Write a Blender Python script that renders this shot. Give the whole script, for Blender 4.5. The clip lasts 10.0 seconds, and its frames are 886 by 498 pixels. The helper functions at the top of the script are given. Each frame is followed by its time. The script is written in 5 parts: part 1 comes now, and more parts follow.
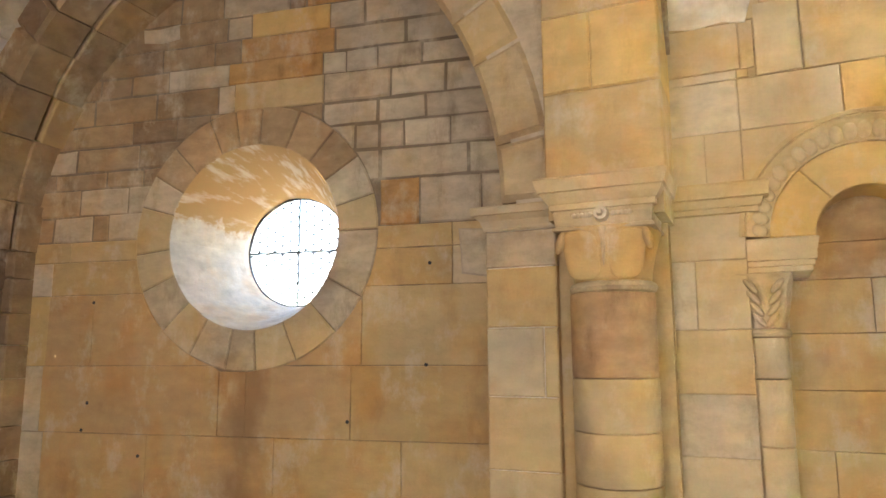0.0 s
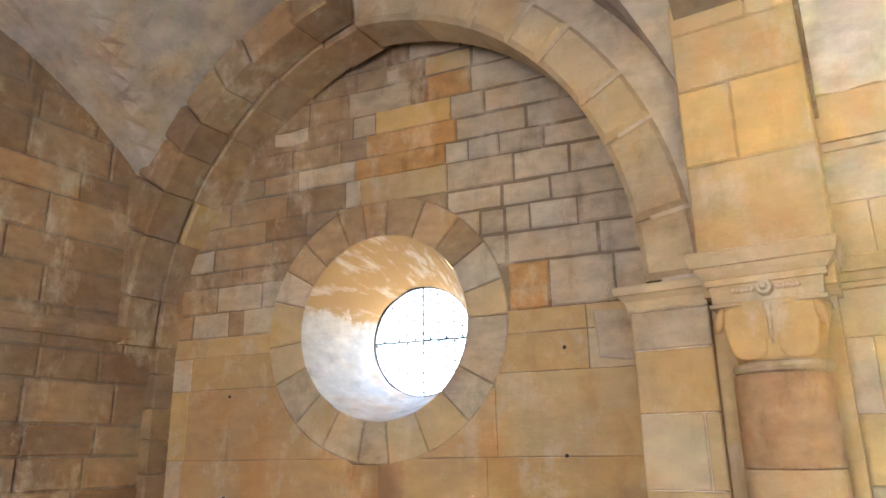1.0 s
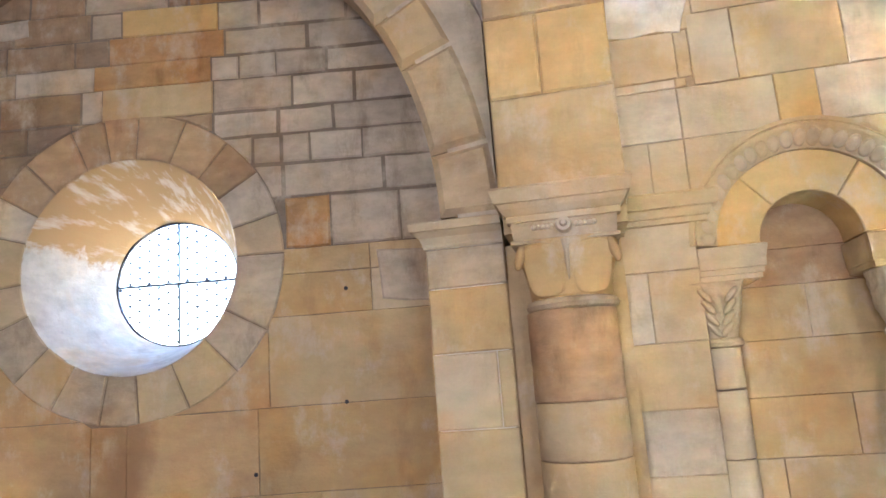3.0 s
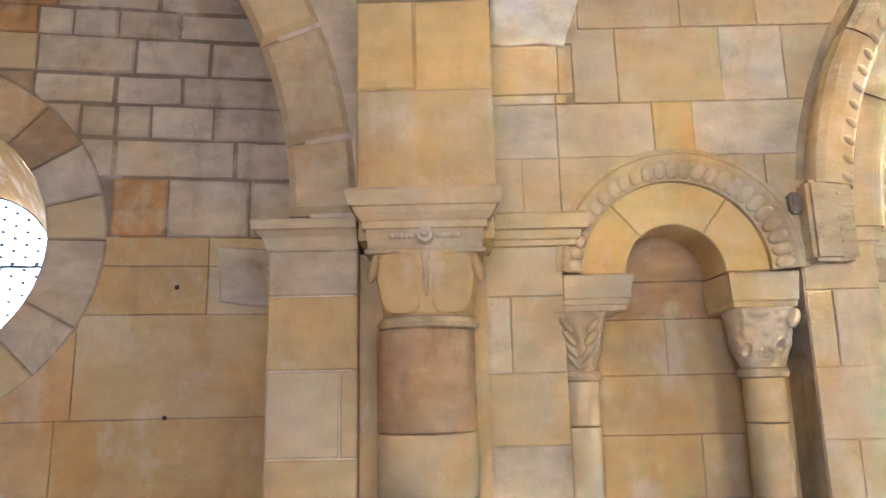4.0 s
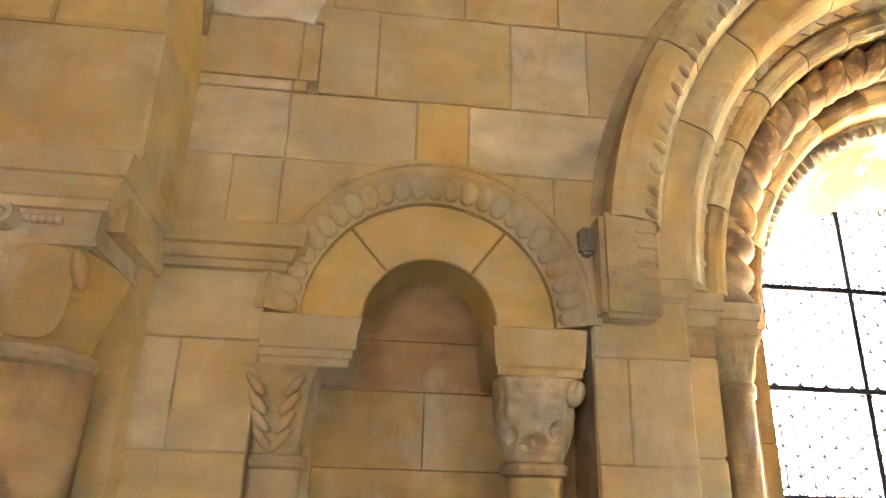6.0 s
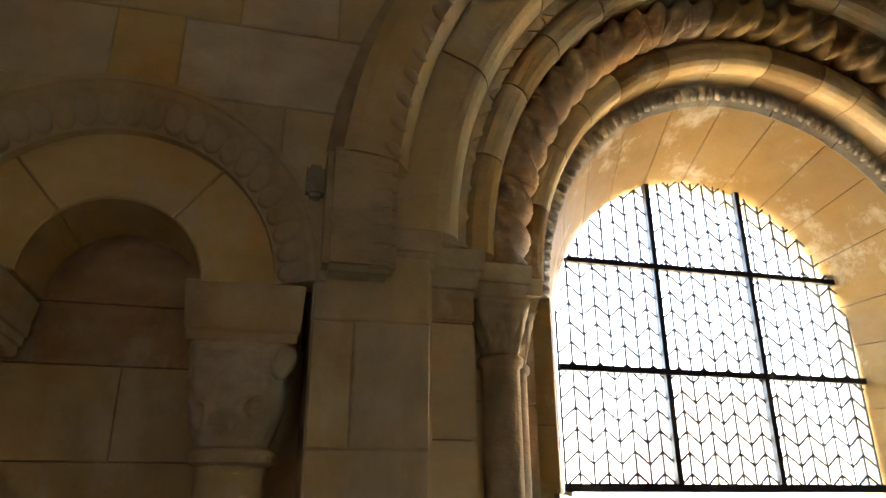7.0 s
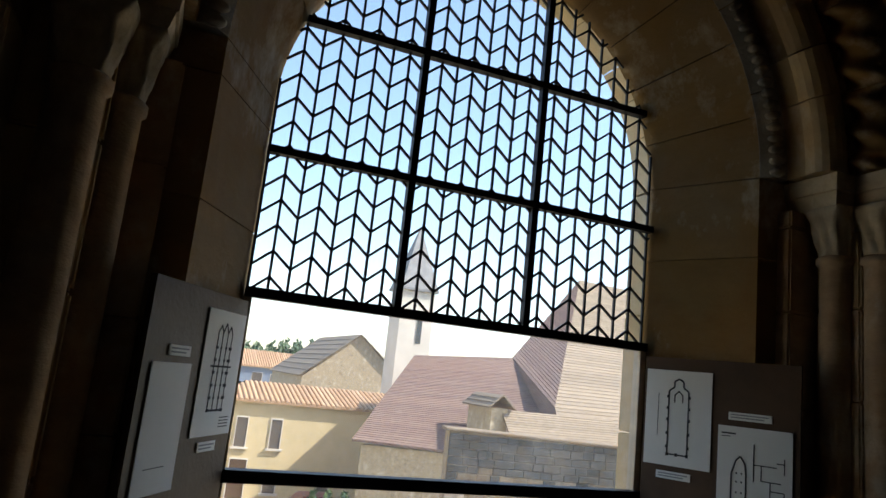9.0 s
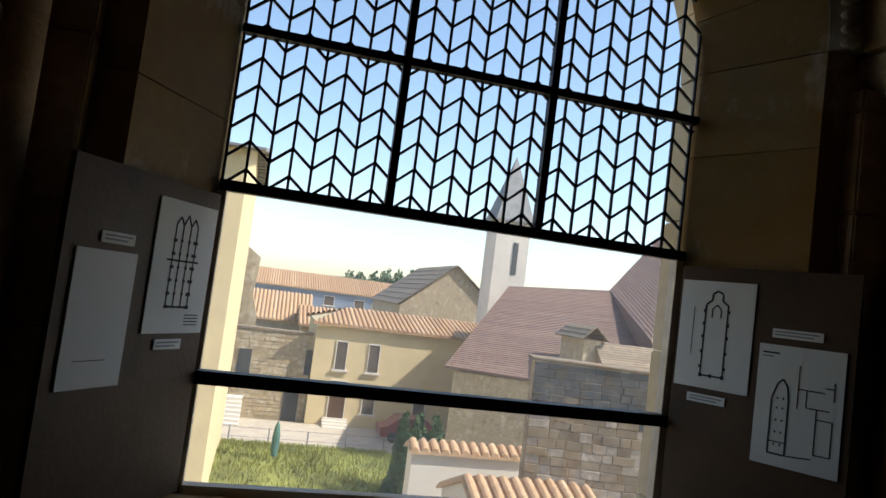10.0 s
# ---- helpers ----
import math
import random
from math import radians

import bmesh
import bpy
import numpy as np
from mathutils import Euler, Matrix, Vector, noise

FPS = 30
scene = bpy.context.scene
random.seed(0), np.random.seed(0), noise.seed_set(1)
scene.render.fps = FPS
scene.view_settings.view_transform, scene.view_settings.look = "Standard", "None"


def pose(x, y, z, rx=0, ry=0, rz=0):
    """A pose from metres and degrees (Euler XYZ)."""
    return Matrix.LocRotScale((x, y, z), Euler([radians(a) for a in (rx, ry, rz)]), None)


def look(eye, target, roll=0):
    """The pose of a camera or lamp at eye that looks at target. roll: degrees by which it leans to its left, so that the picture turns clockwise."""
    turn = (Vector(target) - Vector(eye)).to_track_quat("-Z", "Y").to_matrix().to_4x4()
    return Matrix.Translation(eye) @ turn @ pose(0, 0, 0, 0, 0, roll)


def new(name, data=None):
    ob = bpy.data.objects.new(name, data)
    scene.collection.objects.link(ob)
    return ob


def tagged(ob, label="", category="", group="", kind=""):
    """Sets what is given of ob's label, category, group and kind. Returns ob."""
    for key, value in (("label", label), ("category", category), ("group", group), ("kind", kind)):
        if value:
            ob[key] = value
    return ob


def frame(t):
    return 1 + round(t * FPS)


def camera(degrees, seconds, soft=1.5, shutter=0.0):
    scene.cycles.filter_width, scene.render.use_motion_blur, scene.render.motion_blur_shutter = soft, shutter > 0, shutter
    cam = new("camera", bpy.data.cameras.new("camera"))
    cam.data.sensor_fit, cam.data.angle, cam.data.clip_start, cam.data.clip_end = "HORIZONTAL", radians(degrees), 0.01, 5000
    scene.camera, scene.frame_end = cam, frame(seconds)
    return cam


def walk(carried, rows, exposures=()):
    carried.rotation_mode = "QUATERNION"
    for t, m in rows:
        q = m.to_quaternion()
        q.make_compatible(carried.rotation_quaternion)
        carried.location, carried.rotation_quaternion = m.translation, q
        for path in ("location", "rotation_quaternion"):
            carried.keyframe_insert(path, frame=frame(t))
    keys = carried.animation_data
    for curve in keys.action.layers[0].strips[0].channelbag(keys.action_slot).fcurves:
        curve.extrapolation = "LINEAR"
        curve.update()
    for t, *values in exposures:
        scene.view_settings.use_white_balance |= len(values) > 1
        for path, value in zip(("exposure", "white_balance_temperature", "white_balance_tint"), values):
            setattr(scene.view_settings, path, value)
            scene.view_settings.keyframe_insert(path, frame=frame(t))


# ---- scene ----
cam = camera(64.5, 10.0)
PATH = [
    (0, (0.566, 0.625, 1.733), (-0.242, 2.429, 2.033), -0.3),
    (0.5, (0.547, 0.627, 1.715), (-0.305, 2.396, 2.097), -0.2),
    (1, (0.3, 0.573, 1.737), (-0.718, 2.206, 2.281), -1.0),
    (1.5, (0.124, 0.641, 1.756), (-0.93, 2.23, 2.359), -1.9),
    (2, (-0.021, 0.66, 1.749), (-0.866, 2.382, 2.313), -3.8),
    (2.5, (-0.07, 0.719, 1.751), (-0.728, 2.539, 2.259), -3.8),
    (3, (-0.093, 0.835, 1.758), (-0.465, 2.765, 2.125), -4.3),
    (4.5, (0.05, 1.465, 1.81), (0.09, 3.407, 2.284), -0.1),
    (4.7, (0.142, 1.562, 1.79), (0.187, 3.49, 2.322), 0.0),
    (5, (0.297, 1.721, 1.797), (0.366, 3.64, 2.359), -0.0),
    (6.3, (1.096, 2.378, 1.681), (1.347, 4.223, 2.411), 1.4),
    (6.5, (1.23, 2.462, 1.673), (1.527, 4.295, 2.415), 0.8),
    (7, (1.587, 2.622, 1.69), (2.068, 4.431, 2.393), -0.3),
    (7.5, (1.894, 2.808, 1.634), (2.413, 4.622, 2.296), 2.1),
    (8, (2.266, 2.851, 1.61), (2.853, 4.689, 2.135), 3.7),
    (8.5, (2.492, 2.96, 1.575), (3.232, 4.766, 2.011), 4.4),
    (9, (2.747, 3.084, 1.547), (3.448, 4.92, 1.913), 6.2),
    (9.5, (2.962, 3.171, 1.518), (3.553, 5.063, 1.786), 6.5),
    (10, (3.23, 3.249, 1.495), (3.69, 5.19, 1.64), 7.3),
]
EXPOSURES = [(0.0, 9.15, 6800, 10), (0.5, 9.12, 6650, 10), (1.0, 9.45, 6200, 12), (2.5, 9.45, 5550, 14), (3.2, 9.35, 5500, 14), (4.3, 9.1, 5800, 16), (5.2, 8.85, 6550, 13), (6.3, 8.0, 7500, 14),
             (7.0, 5.85, 7700, 13), (7.5, 4.3, 7600, 12), (8.0, 3.0, 7150, 11), (8.5, 2.0, 6500, 10), (9.0, 1.35, 6600, 10), (9.5, 1.05, 6600, 10), (10.0, 0.9, 6600, 10)]
walk(cam, [(t, look(eye, target, roll)) for t, eye, target, roll in PATH], EXPOSURES)

# ---------------------------------------------------------------- daylight
world = bpy.data.worlds.new("World")
scene.world = world
world.use_nodes = True
wn, wl = world.node_tree.nodes, world.node_tree.links
sky = wn.new("ShaderNodeTexSky")
sky.sky_type = "NISHITA"
sky.sun_disc = False
sky.sun_elevation, sky.sun_rotation = radians(47), radians(112)
wn["Background"].inputs["Strength"].default_value = 0.15
wl.new(sky.outputs[0], wn["Background"].inputs["Color"])

sun_data = bpy.data.lights.new("sun", "SUN")
sun_data.energy, sun_data.angle, sun_data.color = 4.0, radians(0.6), (1.0, 0.95, 0.86)
sun = new("sun", sun_data)
sun.matrix_world = look((60, -24, 68), (0, 0, 0))


def opening_fill(name, at, to, w, h, power):
    """An added fill lamp at an unseen opening, standing in for sky light."""
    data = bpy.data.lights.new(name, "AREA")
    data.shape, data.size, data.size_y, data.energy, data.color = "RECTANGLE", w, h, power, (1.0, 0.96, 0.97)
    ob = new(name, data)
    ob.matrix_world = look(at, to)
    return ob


opening_fill("fill_light_south_a", (-1.3, -3.3, 2.6), (-1.9, 5, 2.4), 1.7, 2.6, 0.27)
opening_fill("fill_light_south_b", (2.2, -3.3, 2.6), (1.6, 5, 2.2), 1.7, 2.6, 0.15)


# ---------------------------------------------------------------- materials
def nodes_of(name):
    m = bpy.data.materials.new(name)
    m.use_nodes = True
    nt = m.node_tree
    return m, nt.nodes, nt.links, nt.nodes["Principled BSDF"]


def ramp(nodes, stops):
    r = nodes.new("ShaderNodeValToRGB")
    els = r.color_ramp.elements
    while len(els) < len(stops):
        els.new(0.5)
    for e, (p, c) in zip(els, stops):
        e.position, e.color = p, (*c, 1)
    return r


def noise_tex(nodes, links, scale, detail=6, rough=0.6, coord=None, stretch=None):
    n = nodes.new("ShaderNodeTexNoise")
    n.inputs["Scale"].default_value, n.inputs["Detail"].default_value, n.inputs["Roughness"].default_value = scale, detail, rough
    if coord is not None:
        if stretch:
            mp = nodes.new("ShaderNodeMapping")
            mp.inputs["Scale"].default_value = stretch
            links.new(coord, mp.inputs["Vector"])
            coord = mp.outputs[0]
        links.new(coord, n.inputs["Vector"])
    return n


def mix_rgb(nodes, links, kind, fac, a, b):
    m = nodes.new("ShaderNodeMix")
    m.data_type, m.blend_type = "RGBA", kind
    for sock, v in ((m.inputs["Factor"], fac), (m.inputs["A"], a), (m.inputs["B"], b)):
        if isinstance(v, (int, float)):
            sock.default_value = v
        elif isinstance(v, tuple):
            sock.default_value = (*v, 1)
        else:
            links.new(v, sock)
    return m.outputs["Result"]


def stone(name, tones, grey=0.35, grain=1.0, relief=0.35, rough=0.85, by="object", blotch=1.0, smear_to=0.6):
    """Weathered limestone: a tone per block, large stains, fine grain, pits."""
    m, nd, ln, bsdf = nodes_of(name)
    geo = nd.new("ShaderNodeNewGeometry")
    pos = geo.outputs["Position"]
    if by == "object":
        rnd = nd.new("ShaderNodeObjectInfo").outputs["Random"]
    else:
        rnd = geo.outputs["Random Per Island"]
    base = ramp(nd, [((i + 0.5) / len(tones), c) for i, c in enumerate(tones)])
    ln.new(rnd, base.inputs[0])
    stain = noise_tex(nd, ln, 1.7, 7, 0.62, pos)
    stain_r = ramp(nd, [(0.42, (0, 0, 0)), (0.68, (1, 1, 1))])
    ln.new(stain.outputs[0], stain_r.inputs[0])
    sf = nd.new("ShaderNodeMath")
    sf.operation = "MULTIPLY"
    sf.inputs[1].default_value = grey
    ln.new(stain_r.outputs[0], sf.inputs[0])
    c1 = mix_rgb(nd, ln, "MIX", sf.outputs[0], base.outputs[0], (0.30, 0.26, 0.22))
    mid = noise_tex(nd, ln, 6.0, 5, 0.6, pos, (1, 1, 1.8))
    mid_r = ramp(nd, [(0.3, (1 - 0.22 * blotch, 1 - 0.24 * blotch, 1 - 0.28 * blotch)), (0.7, (1 + 0.12 * blotch, 1 + 0.10 * blotch, 1 + 0.06 * blotch))])
    ln.new(mid.outputs[0], mid_r.inputs[0])
    c2 = mix_rgb(nd, ln, "MULTIPLY", 1.0, c1, mid_r.outputs[0])
    smear = noise_tex(nd, ln, 3.1, 8, 0.7, pos, (1, 1, 0.7))
    smear_r = ramp(nd, [(0.53, (0, 0, 0)), (0.66, (smear_to,) * 3)])
    ln.new(smear.outputs[0], smear_r.inputs[0])
    c2 = mix_rgb(nd, ln, "MIX", smear_r.outputs[0], c2, (0.66, 0.58, 0.46))
    if by == "object":
        iron = noise_tex(nd, ln, 1.9, 5, 0.55, pos, (1.3, 1.3, 1.0))
        iron_r = ramp(nd, [(0.50, (0, 0, 0)), (0.66, (0.45, 0.45, 0.45))])
        ln.new(iron.outputs[0], iron_r.inputs[0])
        c2 = mix_rgb(nd, ln, "MULTIPLY", iron_r.outputs[0], c2, (1.0, 0.74, 0.42))
    soot = noise_tex(nd, ln, 2.3, 8, 0.72, pos, (1.6, 1.6, 0.6))
    soot_r = ramp(nd, [(0.30, (0.62, 0.58, 0.54)), (0.45, (1, 1, 1))])
    ln.new(soot.outputs[0], soot_r.inputs[0])
    c2 = mix_rgb(nd, ln, "MULTIPLY", 0.8 * blotch, c2, soot_r.outputs[0])
    fine = noise_tex(nd, ln, 70.0 * grain, 4, 0.7, pos)
    fine_r = ramp(nd, [(0.3, (0.965, 0.965, 0.965)), (0.65, (1.02, 1.02, 1.02))])
    ln.new(fine.outputs[0], fine_r.inputs[0])
    c3 = mix_rgb(nd, ln, "MULTIPLY", 1.0, c2, fine_r.outputs[0])
    ln.new(c3, bsdf.inputs["Base Color"])
    bsdf.inputs["Roughness"].default_value = rough
    bsdf.inputs["Specular IOR Level"].default_value = 0.25
    b1, b2 = nd.new("ShaderNodeBump"), nd.new("ShaderNodeBump")
    b1.inputs["Strength"].default_value, b1.inputs["Distance"].default_value = relief, 0.02
    b2.inputs["Strength"].default_value, b2.inputs["Distance"].default_value = relief * 0.6, 0.003
    ln.new(mid.outputs[0], b1.inputs["Height"])
    ln.new(fine.outputs[0], b2.inputs["Height"])
    ln.new(b1.outputs[0], b2.inputs["Normal"])
    ln.new(b2.outputs[0], bsdf.inputs["Normal"])
    return m


def plain(name, color, rough=0.6, metal=0.0, var=0.12, scale=8.0, bump=0.1, spec=0.4):
    m, nd, ln, bsdf = nodes_of(name)
    pos = nd.new("ShaderNodeNewGeometry").outputs["Position"]
    n = noise_tex(nd, ln, scale, 6, 0.65, pos)
    r = ramp(nd, [(0.3, tuple(c * (1 - var) for c in color)), (0.7, tuple(min(1, c * (1 + var)) for c in color))])
    ln.new(n.outputs[0], r.inputs[0])
    ln.new(r.outputs[0], bsdf.inputs["Base Color"])
    bsdf.inputs["Roughness"].default_value, bsdf.inputs["Metallic"].default_value = rough, metal
    bsdf.inputs["Specular IOR Level"].default_value = spec
    b = nd.new("ShaderNodeBump")
    b.inputs["Strength"].default_value, b.inputs["Distance"].default_value = bump, 0.01
    n2 = noise_tex(nd, ln, scale * 9, 3, 0.6, pos)
    ln.new(n2.outputs[0], b.inputs["Height"])
    ln.new(b.outputs[0], bsdf.inputs["Normal"])
    return m


def glass(name, tint=(0.93, 0.96, 0.95), haze=0.03, dust_veil=0.0):
    m, nd, ln, bsdf = nodes_of(name)
    nd.remove(bsdf)
    tr, gl, mx = nd.new("ShaderNodeBsdfTransparent"), nd.new("ShaderNodeBsdfGlossy"), nd.new("ShaderNodeMixShader")
    tr.inputs[0].default_value = (*tint, 1)
    gl.inputs["Roughness"].default_value = 0.05
    mx.inputs[0].default_value = haze
    ln.new(tr.outputs[0], mx.inputs[1])
    ln.new(gl.outputs[0], mx.inputs[2])
    top = mx.outputs[0]
    # Milky film: thin dust on the glass, plus a painted veil of glare.
    if dust_veil:
        film, add = nd.new("ShaderNodeBsdfTranslucent"), nd.new("ShaderNodeMixShader")
        film.inputs[0].default_value = (0.9, 0.9, 0.88, 1)
        veil_spots = noise_tex(nd, ln, 2.2, 6, 0.6, nd.new("ShaderNodeNewGeometry").outputs["Position"])
        veil_spots_r = ramp(nd, [(0.35, (dust_veil * 0.7,) * 3), (0.7, (dust_veil * 1.3,) * 3)])
        ln.new(veil_spots.outputs[0], veil_spots_r.inputs[0])
        ln.new(veil_spots_r.outputs[0], add.inputs[0])
        ln.new(top, add.inputs[1])
        ln.new(film.outputs[0], add.inputs[2])
        top = add.outputs[0]
    ln.new(top, nd["Material Output"].inputs["Surface"])
    return m


OCHRE = stone("ochre_ashlar", [(0.56, 0.39, 0.19), (0.60, 0.44, 0.24), (0.62, 0.48, 0.28), (0.55, 0.41, 0.23), (0.60, 0.42, 0.20)], 0.22, blotch=0.5)
CREAM = stone("cream_ashlar", [(0.62, 0.50, 0.33), (0.58, 0.45, 0.28), (0.64, 0.53, 0.37), (0.60, 0.46, 0.27)], 0.25, blotch=0.5)
ORANGE = stone("orange_ashlar", [(0.55, 0.33, 0.14), (0.52, 0.30, 0.13), (0.57, 0.37, 0.18)], 0.2)
RUBBLE = stone("grey_small_ashlar", [(0.57, 0.49, 0.39), (0.64, 0.56, 0.45), (0.53, 0.44, 0.34), (0.66, 0.58, 0.47), (0.56, 0.46, 0.34)], 0.4, 1.0, 0.55)
# Darker copy of the brown stone, with the west side's shade in its tones.
UMBER = stone("umber_stone_with_shade", [(0.36, 0.25, 0.15), (0.32, 0.22, 0.14), (0.40, 0.28, 0.17), (0.30, 0.20, 0.12)], 0.35, 1.0, 0.6)
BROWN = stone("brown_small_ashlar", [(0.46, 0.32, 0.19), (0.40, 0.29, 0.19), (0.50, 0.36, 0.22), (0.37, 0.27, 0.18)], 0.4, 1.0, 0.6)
PALE = stone("pale_repair_stone", [(0.67, 0.59, 0.48), (0.64, 0.56, 0.45)], 0.15)
GOLD = stone("new_golden_stone", [(0.66, 0.46, 0.20), (0.68, 0.49, 0.23)], 0.06, 1.0, 0.18, blotch=0.5)
WEATHERED = stone("weathered_carved_stone", [(0.58, 0.46, 0.30), (0.54, 0.44, 0.31)], 0.4, 1.0, 0.5)
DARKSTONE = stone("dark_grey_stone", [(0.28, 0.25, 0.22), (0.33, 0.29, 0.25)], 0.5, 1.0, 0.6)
REDDISH = stone("rosy_stone", [(0.53, 0.36, 0.21), (0.50, 0.34, 0.21), (0.55, 0.39, 0.24)], 0.3, 1.0, 0.5)
MORTAR = stone("lime_mortar", [(0.50, 0.40, 0.27)], 0.3, 1.6, 0.5)
# Darker than wall stone; window glare on the splay toned down in the colour.
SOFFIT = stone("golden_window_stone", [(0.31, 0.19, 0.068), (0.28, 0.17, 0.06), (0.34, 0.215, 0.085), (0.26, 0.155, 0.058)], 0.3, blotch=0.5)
WHITEPATCH = stone("white_patch_stone", [(0.82, 0.79, 0.76)], 0.1, 1.0, 0.2)
DARKMORTAR = stone("dark_open_joints", [(0.27, 0.22, 0.165)], 0.3, 1.6, 0.5)
STAINED = stone("water_stained_ashlar", [(0.55, 0.36, 0.18), (0.58, 0.40, 0.22), (0.56, 0.37, 0.19)], 0.22, blotch=0.5)
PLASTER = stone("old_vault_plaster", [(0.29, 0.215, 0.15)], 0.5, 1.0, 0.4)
LIMEWASH = stone("worn_limewash_reveal", [(0.80, 0.78, 0.74)], 0.2, 1.0, 0.3)
FLOORSTONE = stone("stone_floor", [(0.24, 0.20, 0.155), (0.21, 0.18, 0.14)], 0.3)
IRON = plain("black_iron", (0.025, 0.025, 0.03), 0.55, 0.6)
LEAD = plain("lead_came", (0.05, 0.05, 0.055), 0.5, 0.5)
GLASS = glass("leaded_glass")
OCULUSGLASS = glass("old_obscured_glass", (0.026, 0.0255, 0.0245), 0.02)
CLEAR = glass("clear_glass", (0.96, 0.97, 0.97), 0.02, 0.08)
WOOD = plain("brown_board", (0.085, 0.045, 0.022), 0.6, 0, 0.2, 5, 0.2)
PAPER = plain("white_paper", (0.78, 0.77, 0.74), 0.7, 0, 0.04, 3, 0.02)
INK = plain("black_ink", (0.04, 0.04, 0.045), 0.8, 0, 0.1)
GREYINK = plain("grey_ink", (0.30, 0.30, 0.31), 0.8, 0, 0.1)


# a brown water stain runs down the stones below the oculus
nd, ln = STAINED.node_tree.nodes, STAINED.node_tree.links
pos = nd.new("ShaderNodeNewGeometry").outputs["Position"]
sep = nd.new("ShaderNodeSeparateXYZ")
ln.new(pos, sep.inputs[0])
wob = noise_tex(nd, ln, 2.5, 5, 0.6, pos)
off = nd.new("ShaderNodeMath")
off.operation, off.inputs[1].default_value = "ADD", 2.87
ln.new(sep.outputs["X"], off.inputs[0])
wav = nd.new("ShaderNodeMath")
wav.operation, wav.inputs[1].default_value = "MULTIPLY_ADD", 0.5
ln.new(wob.outputs[0], wav.inputs[0])
ln.new(off.outputs[0], wav.inputs[2])
dist = nd.new("ShaderNodeMath")
dist.operation = "ABSOLUTE"
ln.new(wav.outputs[0], dist.inputs[0])
streak = ramp(nd, [(0.05, (0.75, 0.75, 0.75)), (0.20, (0, 0, 0))])
ln.new(dist.outputs[0], streak.inputs[0])
bsdf = nd["Principled BSDF"]
dry = bsdf.inputs["Base Color"].links[0].from_socket
ln.new(mix_rgb(nd, ln, "MIX", streak.outputs[0], dry, (0.33, 0.19, 0.10)), bsdf.inputs["Base Color"])

# the oculus reveal: limewash worn off the upper stones in streaks
nd, ln = LIMEWASH.node_tree.nodes, LIMEWASH.node_tree.links
pos = nd.new("ShaderNodeNewGeometry").outputs["Position"]
sep = nd.new("ShaderNodeSeparateXYZ")
ln.new(pos, sep.inputs[0])
hgt = nd.new("ShaderNodeMapRange")
hgt.inputs["From Min"].default_value, hgt.inputs["From Max"].default_value = 2.45, 3.25
ln.new(sep.outputs["Z"], hgt.inputs["Value"])
blot = noise_tex(nd, ln, 3.4, 9, 0.72, pos)
add = nd.new("ShaderNodeMath")
add.operation = "ADD"
ln.new(hgt.outputs[0], add.inputs[0])
ln.new(blot.outputs[0], add.inputs[1])
edge = ramp(nd, [(0.485, (0, 0, 0)), (0.535, (1, 1, 1))])
half = nd.new("ShaderNodeMath")
half.operation = "MULTIPLY"
half.inputs[1].default_value = 0.5
ln.new(add.outputs[0], half.inputs[0])
ln.new(half.outputs[0], edge.inputs[0])
bsdf = nd["Principled BSDF"]
white = bsdf.inputs["Base Color"].links[0].from_socket
runs = noise_tex(nd, ln, 7.0, 5, 0.6, pos, (1.6, 0.22, 1.6))
runs_r = ramp(nd, [(0.52, (0.55, 0.37, 0.18)), (0.66, (0.74, 0.66, 0.54))])
ln.new(runs.outputs[0], runs_r.inputs[0])
ln.new(mix_rgb(nd, ln, "MIX", edge.outputs[0], white, runs_r.outputs[0]), bsdf.inputs["Base Color"])


# ---------------------------------------------------------------- mesh helpers
def mesh_of(name, bm, mat, smooth=False):
    bmesh.ops.recalc_face_normals(bm, faces=bm.faces)
    me = bpy.data.meshes.new(name)
    bm.to_mesh(me)
    bm.free()
    me.materials.append(mat)
    if smooth:
        for p in me.polygons:
            p.use_smooth = True
    return me


def part(name, bm, mat, parent=None, label="", smooth=False):
    ob = new(name, mesh_of(name, bm, mat, smooth))
    if parent is not None:
        ob.parent = parent
    if label:
        ob["label"] = label
    return ob


def thing(name, label, category, group="", kind="", at=(0, 0, 0)):
    ob = new(name)
    ob.location = at
    return tagged(ob, label, category, group, kind)


class Plane:
    """A wall plane: u along it, z up, d out of it towards the room."""

    def __init__(self, x, y, u):
        n = math.hypot(*u)
        self.o, self.u = (x, y), (u[0] / n, u[1] / n)
        self.n = (self.u[1], -self.u[0])

    def at(self, u, z, d=0.0):
        return Vector((self.o[0] + self.u[0] * u + self.n[0] * d, self.o[1] + self.u[1] * u + self.n[1] * d, z))


